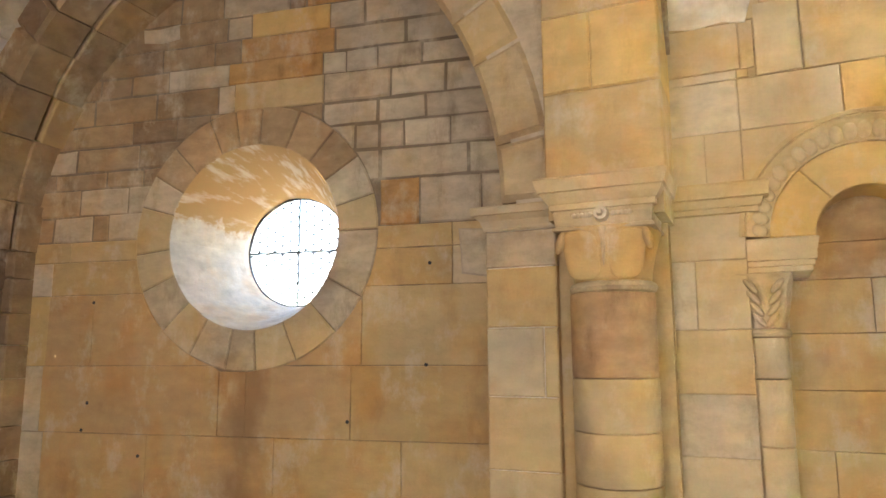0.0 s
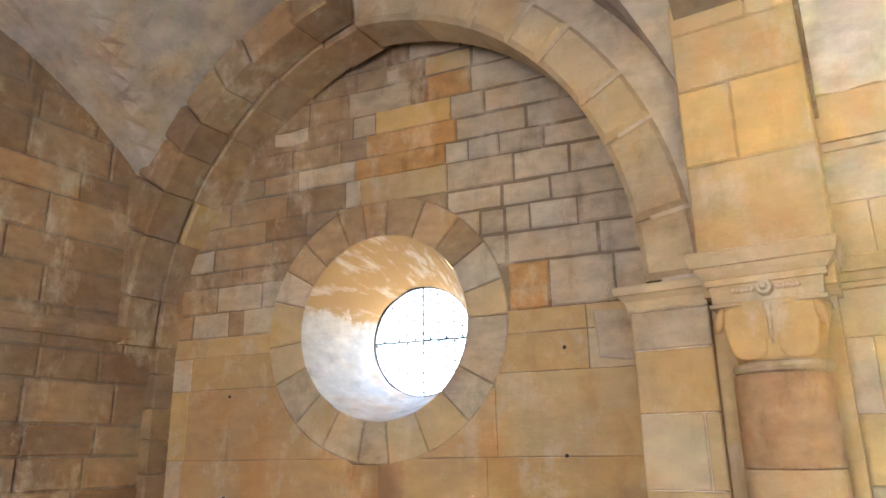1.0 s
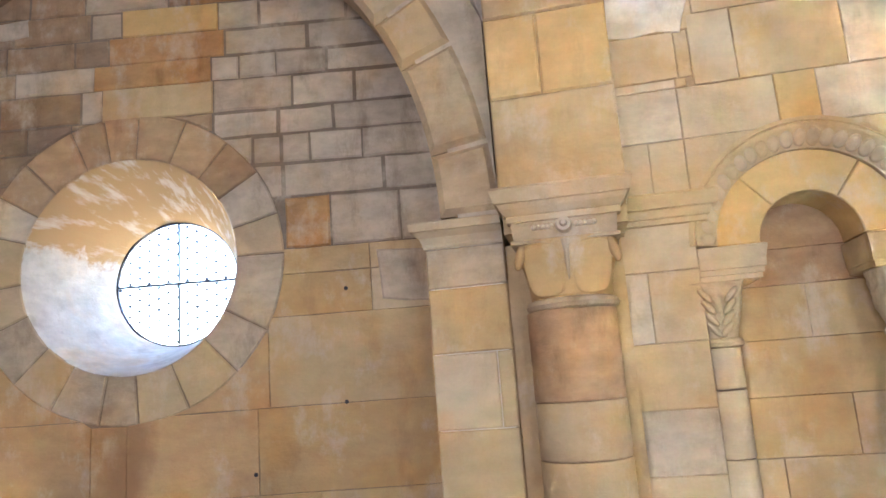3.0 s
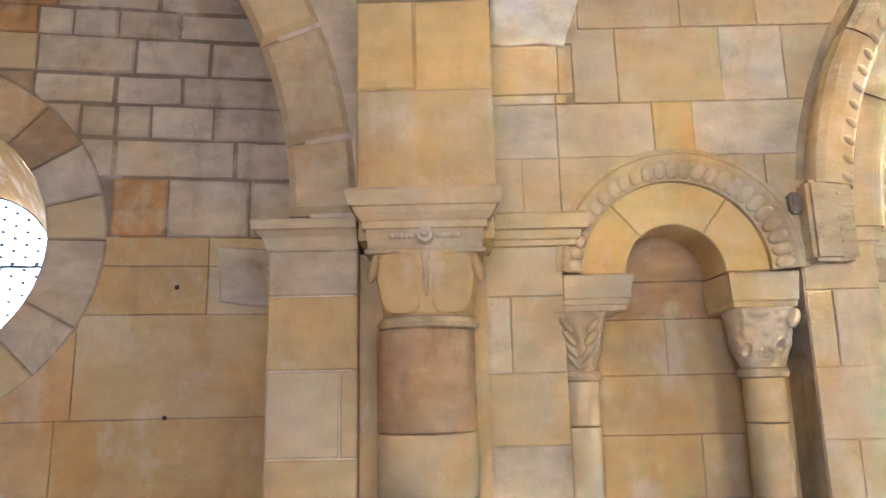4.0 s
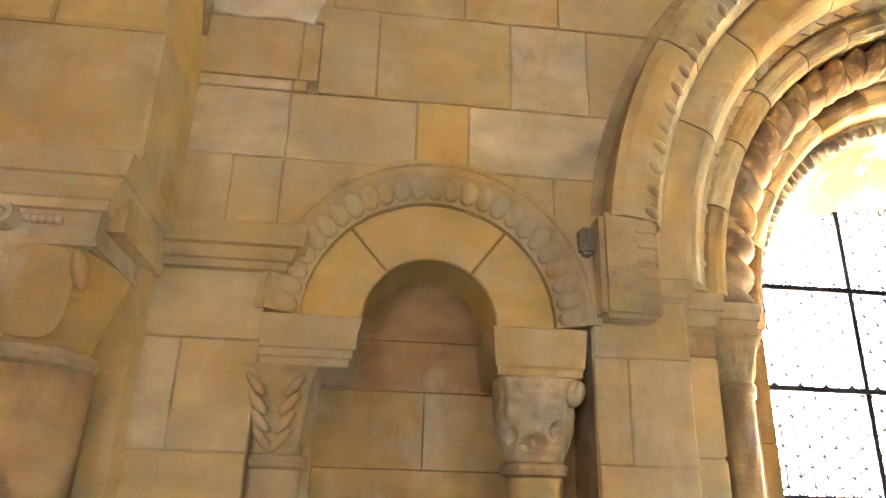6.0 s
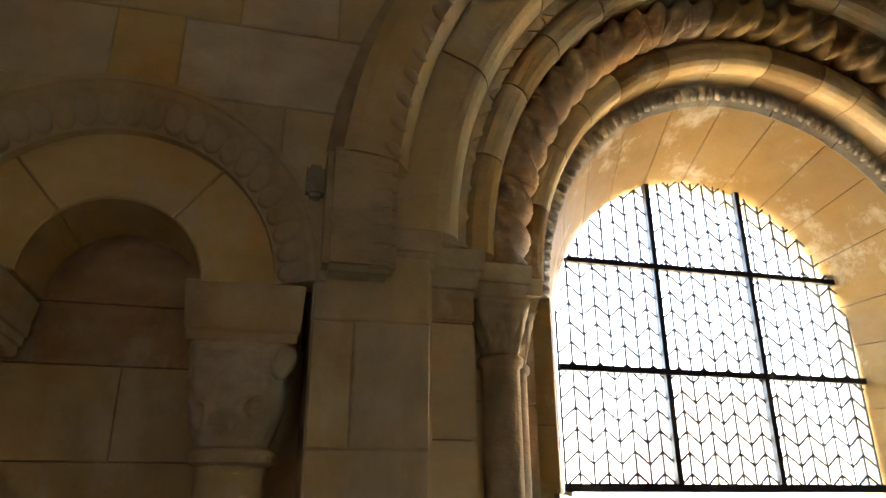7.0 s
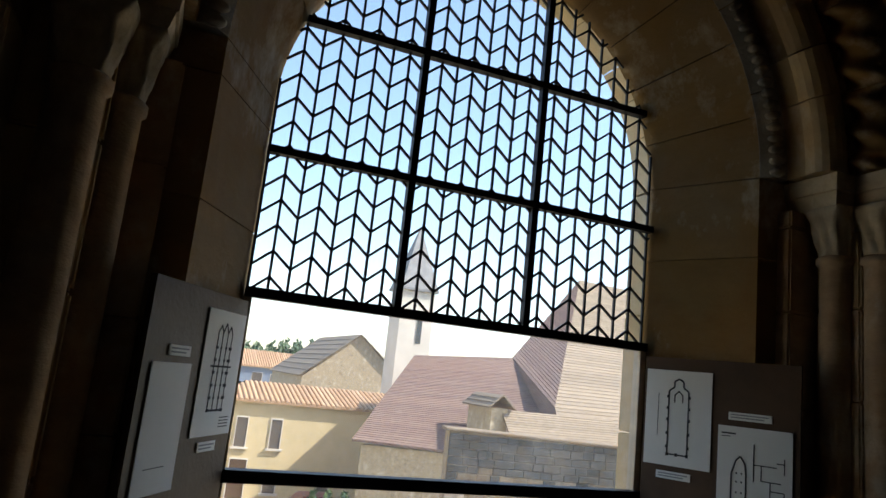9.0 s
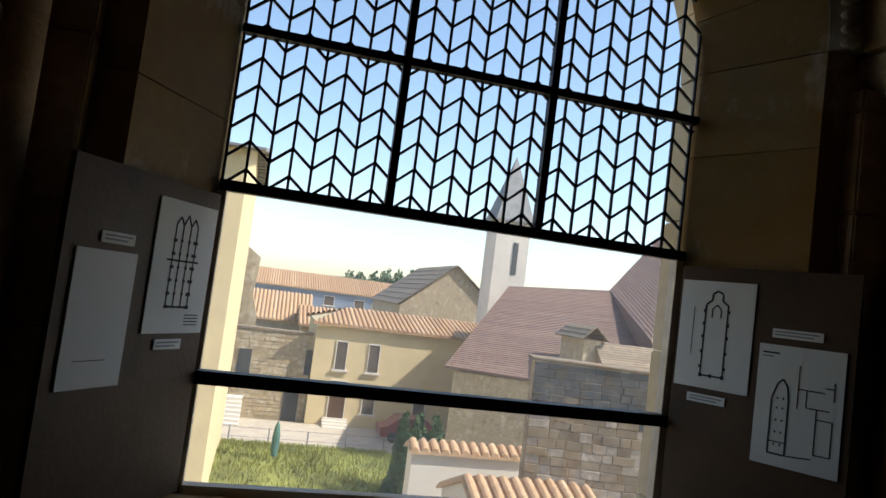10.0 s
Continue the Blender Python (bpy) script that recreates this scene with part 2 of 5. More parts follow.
def prism(bm, plane, outline, d0, d1, chamfer=0.0):
    """A slab with that (u, z) outline from depth d0 to d1; its front edges are worn off by chamfer."""
    n = len(outline)
    cu, cz = sum(p[0] for p in outline) / n, sum(p[1] for p in outline) / n
    back = [bm.verts.new(plane.at(u, z, d0)) for u, z in outline]
    if chamfer:
        rim = [bm.verts.new(plane.at(u, z, d1 - chamfer)) for u, z in outline]
        area = sum(outline[i][0] * outline[(i + 1) % n][1] - outline[(i + 1) % n][0] * outline[i][1] for i in range(n))
        sgn = 1 if area > 0 else -1
        inner = []
        for i in range(n):
            a, b, c = outline[i - 1], outline[i], outline[(i + 1) % n]
            e1, e2 = Vector((b[0] - a[0], b[1] - a[1])), Vector((c[0] - b[0], c[1] - b[1]))
            n1, n2 = Vector((-e1.y, e1.x)).normalized() * sgn, Vector((-e2.y, e2.x)).normalized() * sgn
            m = n1 + n2
            m = m / max(0.5, m.length_squared / 2) if m.length > 1e-6 else n1
            inner.append(bm.verts.new(plane.at(b[0] + m.x * chamfer, b[1] + m.y * chamfer, d1)))
        rings = [back, rim, inner]
    else:
        rings = [back, [bm.verts.new(plane.at(u, z, d1)) for u, z in outline]]
    for r0, r1 in zip(rings, rings[1:]):
        for i in range(n):
            j = (i + 1) % n
            bm.faces.new((r0[i], r0[j], r1[j], r1[i]))
    bm.faces.new(rings[-1])
    bm.faces.new(tuple(reversed(back)))


def box(bm, x0, x1, y0, y1, z0, z1, bevel=0.0):
    vs = [bm.verts.new((x, y, z)) for z in (z0, z1) for x, y in ((x0, y0), (x1, y0), (x1, y1), (x0, y1))]
    fs = [(3, 2, 1, 0), (4, 5, 6, 7), (0, 1, 5, 4), (1, 2, 6, 5), (2, 3, 7, 6), (3, 0, 4, 7)]
    faces = [bm.faces.new([vs[i] for i in f]) for f in fs]
    if bevel:
        edges = list({e for f in faces for e in f.edges})
        bmesh.ops.bevel(bm, geom=edges, offset=bevel, segments=2, affect="EDGES")


def lathe(bm, cx, cy, profile, seg=24, wobble=0.0):
    """A turned solid round the upright axis at (cx, cy); profile of (radius, z) from the bottom up."""
    rings = []
    for k, (r, z) in enumerate(profile):
        rings.append([bm.verts.new((cx + (r + wobble * math.sin(5 * i + 3 * k)) * math.cos(2 * math.pi * i / seg), cy + (r + wobble * math.sin(5 * i + 3 * k)) * math.sin(2 * math.pi * i / seg), z)) for i in range(seg)])
    for a, b in zip(rings, rings[1:]):
        for i in range(seg):
            j = (i + 1) % seg
            bm.faces.new((a[i], a[j], b[j], b[i]))
    bm.faces.new(tuple(reversed(rings[0])))
    bm.faces.new(rings[-1])


def arc(cu, cz, r, a0, a1, n):
    return [(cu + r * math.cos(radians(a0 + (a1 - a0) * i / n)), cz + r * math.sin(radians(a0 + (a1 - a0) * i / n))) for i in range(n + 1)]


def voussoir(bm, plane, cu, cz, r0, r1, a0, a1, d0, d1, chamfer=0.008, n=4):
    prism(bm, plane, arc(cu, cz, r0, a0, a1, n) + arc(cu, cz, r1, a1, a0, n), d0, d1, chamfer)


def sweep_arch(bm, cx, cz, profile, a0=0.0, a1=180.0, n=48, closed=True):
    """A moulding swept round an arch in the wall's plane; profile of (radius, y)."""
    rings = []
    for i in range(n + 1):
        a = radians(a0 + (a1 - a0) * i / n)
        rings.append([bm.verts.new((cx + r * math.cos(a), y, cz + r * math.sin(a))) for r, y in profile])
    m = len(profile)
    for p, q in zip(rings, rings[1:]):
        for k in range(m if closed else m - 1):
            l = (k + 1) % m
            bm.faces.new((p[k], p[l], q[l], q[k]))
    if closed:
        bm.faces.new(rings[0])
        bm.faces.new(tuple(reversed(rings[-1])))


def course_row(rnd, u0, u1, lo, hi):
    """Joints along one course."""
    us, u = [u0], u0
    while True:
        u += rnd.uniform(lo, hi)
        if u > u1 - lo * 0.5:
            break
        us.append(u)
    return us + [u1]


def rough(outline, amp=0.0035, step=0.14):
    """A worn outline: points along each edge, pushed in or out a little."""
    out = []
    for (u0, z0), (u1, z1) in zip(outline, outline[1:] + outline[:1]):
        n = max(1, min(5, int(math.hypot(u1 - u0, z1 - z0) / step)))
        for i in range(n):
            u, z = u0 + (u1 - u0) * i / n, z0 + (z1 - z0) * i / n
            v = noise.noise_vector(Vector((u * 9.1 + 3.3 * z0, z * 9.1, u0 * 5.7)))
            out.append((u + amp * v.x, z + amp * v.y))
    return out


def stone_piece(parent, plane, outline, mat, d=0.0, depth=0.05, chamfer=0.0045, name="stone", worn=0.0035):
    bm = bmesh.new()
    prism(bm, plane, rough(outline, worn), d - depth, d, chamfer)
    return part(name, bm, mat, parent)


def rect(u0, u1, z0, z1, gap=0.0022):
    return [(u0 + gap, z0 + gap), (u1 - gap, z0 + gap), (u1 - gap, z1 - gap), (u0 + gap, z1 - gap)]


# ---------------------------------------------------------------- the room: floor, walls, vault
MAIN = Plane(0, 4.71, (1, 0))
LUN = Plane(0, 5.57, (1, 0.16))
OU, OZ = -3.155, 2.695       # centre of the oculus on the lunette wall
WEST = Plane(-5.31, 0, (0, 1))
WX, WZ = 3.92, 2.56          # centre of the large window's arches
NX, NZ = 1.132, 2.358         # centre of the niche's arch

bm = bmesh.new()
box(bm, -7.2, 9.2, -4.0, 6.4, -0.3, 0.0)
tagged(part("floor", bm, FLOORSTONE), "worn grey-beige stone floor of the chapel room", "floor", kind="structure")

bm = bmesh.new()
outline = [(0.05, 0), (0.53, 0)] + [(0.53, NZ)] + list(reversed(arc(NX, NZ, 0.60, 0, 180, 24)))[1:-1] + [(1.73, NZ), (1.73, 0), (2.1, 0), (2.1, WZ)]
outline += list(reversed(arc(WX, WZ, 1.93, 0, 180, 40))) + [(5.74, WZ), (5.74, 0), (8.0, 0), (8.0, 6.6), (0.05, 6.6)]
prism(bm, MAIN, outline, -0.9, -0.012)
wall_north = tagged(part("wall_north", bm, MORTAR), "ochre ashlar wall with blind niche and large arched window", "wall", kind="structure")

bm = bmesh.new()
box(bm, 2.1, 5.74, 5.36, 5.83, 0.0, 0.74)
tagged(part("window_sill", bm, OCHRE), "thick stone sill below the arched window", "window sill", kind="structure")

bm = bmesh.new()
ring = [(u, z) for u, z in arc(OU, OZ, 0.755, 0, 180, 24)]
low = [(u, z) for u, z in arc(OU, OZ, 0.755, 180, 360, 24)]
prism(bm, LUN, [(-6.4, OZ), (-6.4, 6.6), (-0.2, 6.6), (-0.2, OZ)] + ring, -0.75, -0.014)
prism(bm, LUN, [(-6.4, OZ)] + low + [(-0.2, OZ), (-0.2, 0), (-6.4, 0)], -0.75, -0.014)
lunette_wall = tagged(part("wall_lunette", bm, DARKMORTAR), "recessed arched wall of small grey stones over ochre ashlar", "wall", kind="structure")

bm = bmesh.new()
box(bm, -6.2, -5.325, -4.0, 5.2, 0.0, 6.6)
wall_west = tagged(part("wall_west", bm, DARKMORTAR), "brown stone side wall, its shade put into darker stones, with a ledge", "wall", kind="structure")
bm = bmesh.new()
box(bm, 8.0, 8.8, -4.0, 5.7, 0.0, 6.6)
tagged(part("wall_east", bm, OCHRE), "plain ochre stone end wall", "wall", kind="structure")

# unseen south wall; its two openings are added to hold the fill lamps
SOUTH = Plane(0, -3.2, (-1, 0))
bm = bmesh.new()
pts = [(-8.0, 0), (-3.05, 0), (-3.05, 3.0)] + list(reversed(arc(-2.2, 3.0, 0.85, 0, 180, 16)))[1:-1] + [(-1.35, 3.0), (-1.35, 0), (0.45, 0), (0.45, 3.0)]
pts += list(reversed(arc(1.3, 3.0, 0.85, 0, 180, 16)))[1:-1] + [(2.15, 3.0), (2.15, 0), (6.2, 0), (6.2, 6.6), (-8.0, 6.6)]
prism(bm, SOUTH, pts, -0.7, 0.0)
tagged(part("wall_south", bm, OCHRE), "unseen ochre stone wall with two added arched openings", "wall", kind="structure")
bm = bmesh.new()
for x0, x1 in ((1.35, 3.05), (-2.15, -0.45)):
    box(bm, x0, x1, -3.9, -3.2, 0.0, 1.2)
tagged(part("trim", bm, OCHRE), "unseen stone breast walls below the added openings", "wall", kind="structure")

# Dim panes, added outside the lamps to hold back the sun.
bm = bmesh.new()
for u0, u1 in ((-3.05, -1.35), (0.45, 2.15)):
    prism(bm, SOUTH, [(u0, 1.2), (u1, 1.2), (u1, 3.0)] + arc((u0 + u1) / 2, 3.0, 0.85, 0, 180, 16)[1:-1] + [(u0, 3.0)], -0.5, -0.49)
tagged(part("unseen_dim_panes", bm, OCULUSGLASS), "unseen dim glass added in the openings to hold back sun", "window", kind="structure")

# Unseen cap, added so that no sky light leaks in behind the arches.
bm = bmesh.new()
box(bm, -6.6, 0.3, 4.4, 6.4, 6.5, 7.2)
box(bm, -0.3, 8.9, 4.4, 6.4, 6.5, 7.2)
tagged(part("ceiling", bm, PLASTER), "unseen cap above the wall heads that shuts out sky light", "ceiling", kind="structure")

# groined vault over the arched bay, a higher one over the window bay
def vault_bay(x0, x1, y0, y1, spring, rise, name, label):
    bm = bmesh.new()
    nx, ny = 48, 44
    xc, yc, hx, hy = (x0 + x1) / 2, (y0 + y1) / 2, (x1 - x0) / 2, (y1 - y0) / 2
    top, rows = [], []
    for j in range(ny + 1):
        y = y0 + (y1 - y0) * j / ny
        row = []
        for i in range(nx + 1):
            x = x0 + (x1 - x0) * i / nx
            a = math.sqrt(max(0, 1 - ((x - xc) / hx) ** 2))
            b = math.sqrt(max(0, 1 - ((y - yc) / hy) ** 2))
            z = spring + rise * max(a, b) + 0.02 * noise.noise(Vector((x * 1.3, y * 1.3, 0)))
            row.append(bm.verts.new((x, y, z)))
        rows.append(row)
    for a, b in zip(rows, rows[1:]):
        for i in range(nx):
            bm.faces.new((a[i], a[i + 1], b[i + 1], b[i]))
    ext = bmesh.ops.extrude_face_region(bm, geom=list(bm.faces))
    for v in ext["geom"]:
        if isinstance(v, bmesh.types.BMVert):
            v.co.z = 7.2
    tagged(part(name, bm, PLASTER), label, "vault", kind="structure")


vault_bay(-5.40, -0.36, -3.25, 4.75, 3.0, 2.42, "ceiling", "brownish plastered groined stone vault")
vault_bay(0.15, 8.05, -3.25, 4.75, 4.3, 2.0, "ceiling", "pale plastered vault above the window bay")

# Unseen rib over the pier; it shuts the gap between vaults against sky light.
bm = bmesh.new()
rows = []
for j in range(41):
    y = -3.25 + 7.9 * j / 40
    z = 2.9 + 2.42 * math.sqrt(max(0, 1 - ((y - 0.75) / 4.0) ** 2))
    rows.append([bm.verts.new(v) for v in ((-0.42, y, z), (0.20, y, z), (0.20, y, 7.2), (-0.42, y, 7.2))])
for a, b in zip(rows, rows[1:]):
    for i in range(4):
        bm.faces.new((a[i], a[(i + 1) % 4], b[(i + 1) % 4], b[i]))
bm.faces.new(rows[0])
bm.faces.new(rows[-1])
tagged(part("ceiling", bm, PLASTER), "unseen transverse arch shutting the gap between the two vaults", "vault", kind="structure")

# ---------------------------------------------------------------- stones of the main wall
def split_block(u0, u1, z0, z1, holes, gap=0.0022):
    """Outlines of one stone cut back round openings; holes: functions of z that give the opening's (left, right, middle)."""
    zs = [z0 + gap + (z1 - z0 - 2 * gap) * i / 12 for i in range(13)]
    spans = [(lambda z: u0 + gap, lambda z: u1 - gap)]
    for h in holes:
        mid = h(0)[2]
        nxt = []
        for lf, rf in spans:
            nxt.append((lf, lambda z, rf=rf, h=h, mid=mid: min(rf(z), (h(z) or (mid, mid))[0] - 0.002)))
            nxt.append((lambda z, lf=lf, h=h, mid=mid: max(lf(z), (h(z) or (mid, mid))[1] + 0.002), rf))
        # a block clear of the opening's middle is not split
        if u1 <= mid:
            nxt = nxt[0::2]
        elif u0 >= mid:
            nxt = nxt[1::2]
        elif all(h(z)[0] >= mid - 1e-6 for z in zs):
            nxt = spans
        spans = nxt
    out = []
    for lf, rf in spans:
        keep = [z for z in zs if rf(z) - lf(z) > 0.012]
        if len(keep) < 2:
            continue
        straight_l = max(lf(z) for z in keep) - min(lf(z) for z in keep) < 1e-4
        straight_r = max(rf(z) for z in keep) - min(rf(z) for z in keep) < 1e-4
        lz = [keep[0], keep[-1]] if straight_l else keep
        rz = [keep[0], keep[-1]] if straight_r else keep
        out.append([(rf(z), z) for z in rz] + [(lf(z), z) for z in reversed(lz)])
    return out


def round_hole(cu, cz, r, leg=None):
    def f(z):
        if z < cz and leg is not None:
            return (cu - leg, cu + leg, cu)
        q = r * r - (z - cz) ** 2
        w = math.sqrt(q) if q > 0 else 0.0
        return (cu - w, cu + w, cu)
    return f


rnd = random.Random(5)
niche_hole, window_hole = round_hole(NX, NZ, 0.60, 0.60), round_hole(WX, WZ, 1.93, 1.82)

plain_hole, shade_groove = window_hole, round_hole(WX, WZ, 2.185, 1.82)


def window_hole(z):
    """The window's outline; above the end block a groove imitates the hood's shaded side."""
    return shade_groove(z) if z > 2.80 else plain_hole(z)


# courses of the wall between the pier and the window: bottom, top, joints, stones
rows_main = [
    (0.0, 0.42, (0.085, 0.53, 2.1), "OO"), (0.42, 0.86, (0.085, 0.53, 2.1), "OO"), (0.86, 1.19, (0.085, 0.53, 2.1), "CC"), (1.19, 1.52, (0.085, 0.53, 1.9, 2.1), "SCC"),
    (1.52, 1.862, (0.085, 0.53, 2.1), "CC"), (1.862, 2.24, (0.085, 0.262, 0.53, 1.86, 2.1), "PCCC"), (2.24, 2.50, (0.085, 0.53, 2.1), "CC"),
    (2.50, 2.66, (0.085, 0.53, 1.9), "CC"), (2.66, 2.956, (0.085, 0.35, 0.54, 1.60, 1.90), "CCCO"),
    (2.956, 3.255, (0.085, 0.54, 1.045, 1.255, 2.0), "PCGP"), (3.255, 3.31, (0.085, 0.54, 0.60), "PC"),
    (3.31, 3.59, (0.085, 0.56, 0.64), "CC"), (3.255, 3.678, (0.64, 0.874, 1.431, 1.763, 2.1), "COPC"),
    (3.59, 3.99, (0.085, 0.68), "C"), (3.678, 4.06, (0.68, 1.233, 1.643, 2.3), "COC"), (3.99, 4.36, (0.085, 0.74), "C"), (4.06, 4.42, (0.74, 1.15, 1.9, 2.9), "CRC"), (4.42, 4.8, (0.085, 0.75, 1.4, 2.1, 3.0, 3.8), "COCOC"),
]
KIND = {"O": OCHRE, "C": CREAM, "R": ORANGE, "P": PALE, "W": WHITEPATCH, "G": GOLD, "B": BROWN, "S": RUBBLE}
for z0, z1, us, kinds in rows_main:
    for u0, u1, k in zip(us, us[1:], kinds):
        for o in split_block(u0, u1, z0, z1, [niche_hole, window_hole]):
            stone_piece(wall_north, MAIN, o, KIND[k], rnd.uniform(-0.003, 0.003))
# white plaster smeared over the stones beside the pier
stone_piece(wall_north, MAIN, [(0.185, 3.60), (0.32, 3.585), (0.48, 3.605), (0.60, 3.58), (0.625, 3.66), (0.67, 3.80), (0.74, 3.98), (0.80, 4.36), (0.185, 4.36)], WHITEPATCH, 0.007, 0.02, 0.004, "plaster_patch", 0.012)
# the wall on the far side of the window
z = 0.0
while z < 5.0:
    h = rnd.uniform(0.3, 0.4)
    us = course_row(rnd, 5.5, 8.0, 0.5, 0.9)
    for u0, u1 in zip(us, us[1:]):
        for o in split_block(u0, u1, z, z + h, [window_hole]):
            stone_piece(wall_north, MAIN, o, rnd.choice((OCHRE, CREAM)), rnd.uniform(-0.003, 0.003))
    z += h

# ---------------------------------------------------------------- stones of the recessed lunette wall
oculus_hole = round_hole(OU, OZ, 1.08)
rnd = random.Random(11)
# ashlar below: bottom, top, joints, stones (T: water-stained, D: damp grey)
LUNKIND = dict(KIND, T=STAINED, U=UMBER)
rows_low = [
    (0.0, 0.53, (-5.75, -4.6, -3.5, -2.5, -1.6, -0.55), "TTTTO"), (0.53, 1.118, (-5.75, -5.05, -4.03, -2.9, -1.88, -0.55), "STTOO"),
    (1.118, 1.662, (-5.75, -5.1, -3.396, -2.278, -0.55), "STTO"), (1.662, 2.255, (-5.75, -5.08, -4.618, -3.3, -2.196, -0.55), "OTTTO"),
    (2.255, 2.54, (-5.75, -5.43, -5.07, OU, -1.488, -0.55), "BPOOC"), (2.54, 2.716, (-5.75, -4.9, OU, -1.488, -0.55), "OOOC"),
]
for z0, z1, us, kinds in rows_low:
    for u0, u1, k in zip(us, us[1:], kinds):
        for o in split_block(u0, u1, z0, z1, [oculus_hole]):
            stone_piece(lunette_wall, LUN, o, LUNKIND[k], rnd.uniform(-0.002, 0.002), chamfer=0.004)
# the damp grey patch beside the pilaster stands a little proud
stone_piece(lunette_wall, LUN, [(-1.435, 2.66), (-1.24, 2.655), (-1.0, 2.64), (-1.0, 2.29), (-1.25, 2.30), (-1.42, 2.33)], RUBBLE, 0.012, 0.03, 0.012, worn=0.012)
# small coursed stones above: bottom, top, joints on the light side, stones
rows_high = [
    (2.716, 3.08, (-2.06, -1.742, -1.262, -0.55), "RSS"), (3.08, 3.33, (-2.36, -2.062, -1.36, -0.55), "SSS"),
    (3.33, 3.548, (-2.5, -2.277, -2.064, -1.865, -1.495, -0.55), "SSSPS"), (3.548, 3.746, (-2.56, -2.085, -1.691, -0.6), "SSS"),
    (3.746, 3.99, (-2.55, -1.983, -1.537, -0.6), "SSS"), (3.99, 4.177, (-2.566, -2.36, -2.09, -1.728, -0.7), "PSSS"),
    (4.177, 4.385, (-2.465, -1.853, -1.3, -0.7), "SSS"), (4.385, 4.60, (-2.505, -2.204, -1.56, -0.8), "SSS"),
    (4.60, 4.84, (-2.72, -2.32, -1.6, -0.9), "RSS"), (4.84, 5.04, (-2.75, -2.3, -1.85, -1.2), "OSS"), (5.04, 5.21, (-2.9, -2.4, -1.9, -1.3), "SSS"),
    (5.21, 5.40, (-3.0, -2.7, -2.2, -1.6), "SSS"), (5.40, 5.62, (-3.1, -2.5, -1.8), "SS"),
]
# the warm repair of larger blocks above the oculus
patch = {3.746: (-3.355, CREAM), 3.99: (-3.42, ORANGE), 4.177: (-3.31, ORANGE), 4.385: (-3.215, GOLD)}
for z0, z1, us, kinds in rows_high:
    for u0, u1, k in zip(us, us[1:], kinds):
        for o in split_block(u0, u1, z0, z1, [oculus_hole], 0.006):
            stone_piece(lunette_wall, LUN, o, LUNKIND[k], rnd.uniform(-0.012, 0.006), 0.06, 0.013, worn=0.010)
    edge_u = us[0]
    if z0 in patch:
        ua, pm = patch[z0]
        stone_piece(lunette_wall, LUN, rect(ua, edge_u, z0, z1, 0.003), pm, rnd.uniform(0.0, 0.006), 0.06, 0.008)
        edge_u = ua
    if z0 < 2.8:
        left = [(z0, 2.945, [-5.75, -5.1, -4.69, -4.53, -4.0]), (2.945, 3.18, [-5.75, -5.32, -4.845, -4.345, -3.9])]
    else:
        left = [(max(z0, 3.18), z1, course_row(rnd, -5.75, edge_u, 0.3, 0.65))]
    # Brown stones on the left; the few umber ones have shade in their colour.
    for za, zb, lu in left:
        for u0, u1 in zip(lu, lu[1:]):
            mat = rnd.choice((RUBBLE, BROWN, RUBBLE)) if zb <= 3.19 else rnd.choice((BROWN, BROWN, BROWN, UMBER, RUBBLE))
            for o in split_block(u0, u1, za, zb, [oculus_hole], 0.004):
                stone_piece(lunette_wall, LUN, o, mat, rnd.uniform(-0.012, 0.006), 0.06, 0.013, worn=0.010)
# two pale stones among the brown ones
for o in ([(-4.28, 4.60), (-4.12, 4.585), (-3.92, 4.60), (-3.91, 4.455), (-4.1, 4.44), (-4.27, 4.47)], [(-3.1, 4.97), (-2.99, 4.98), (-2.98, 4.86), (-3.09, 4.85)]):
    stone_piece(lunette_wall, LUN, o, PALE, 0.012, 0.03, 0.012, worn=0.014)
# small pits where pins were drawn; the shade in them is a black disc
for u, zp in ((-4.62, 2.19), (-4.62, 1.36), (-4.66, 1.14), (-1.66, 2.415), (-1.69, 1.668), (-2.3, 1.25), (-4.1, 0.95)):
    bm = bmesh.new()
    prism(bm, LUN, arc(u, zp, 0.014, 0, 330, 9), -0.01, 0.004)
    part("pit_shade_disc", bm, INK, lunette_wall)

# ---------------------------------------------------------------- the oculus: ring of voussoirs, splayed reveal, leaded pane
oculus = thing("window_1", "round whitewashed oculus with stone voussoir ring and leaded pane", "window", kind="structure")
rnd = random.Random(3)
angles = [0]
while angles[-1] < 345:
    angles.append(angles[-1] + rnd.uniform(13, 22))
angles[-1] = 360
for a0, a1 in zip(angles, angles[1:]):
    bm = bmesh.new()
    voussoir(bm, LUN, OU, OZ, 0.755, 1.08, a0 + 0.25, a1 - 0.25, -0.3, 0.004, 0.010, 4)
    top = 30 < (a0 + a1) / 2 < 150
    part("voussoir", bm, PALE if 152 < (a0 + a1) / 2 < 174 else rnd.choice((BROWN, REDDISH, REDDISH)) if top else rnd.choice((RUBBLE, RUBBLE, CREAM)), oculus)
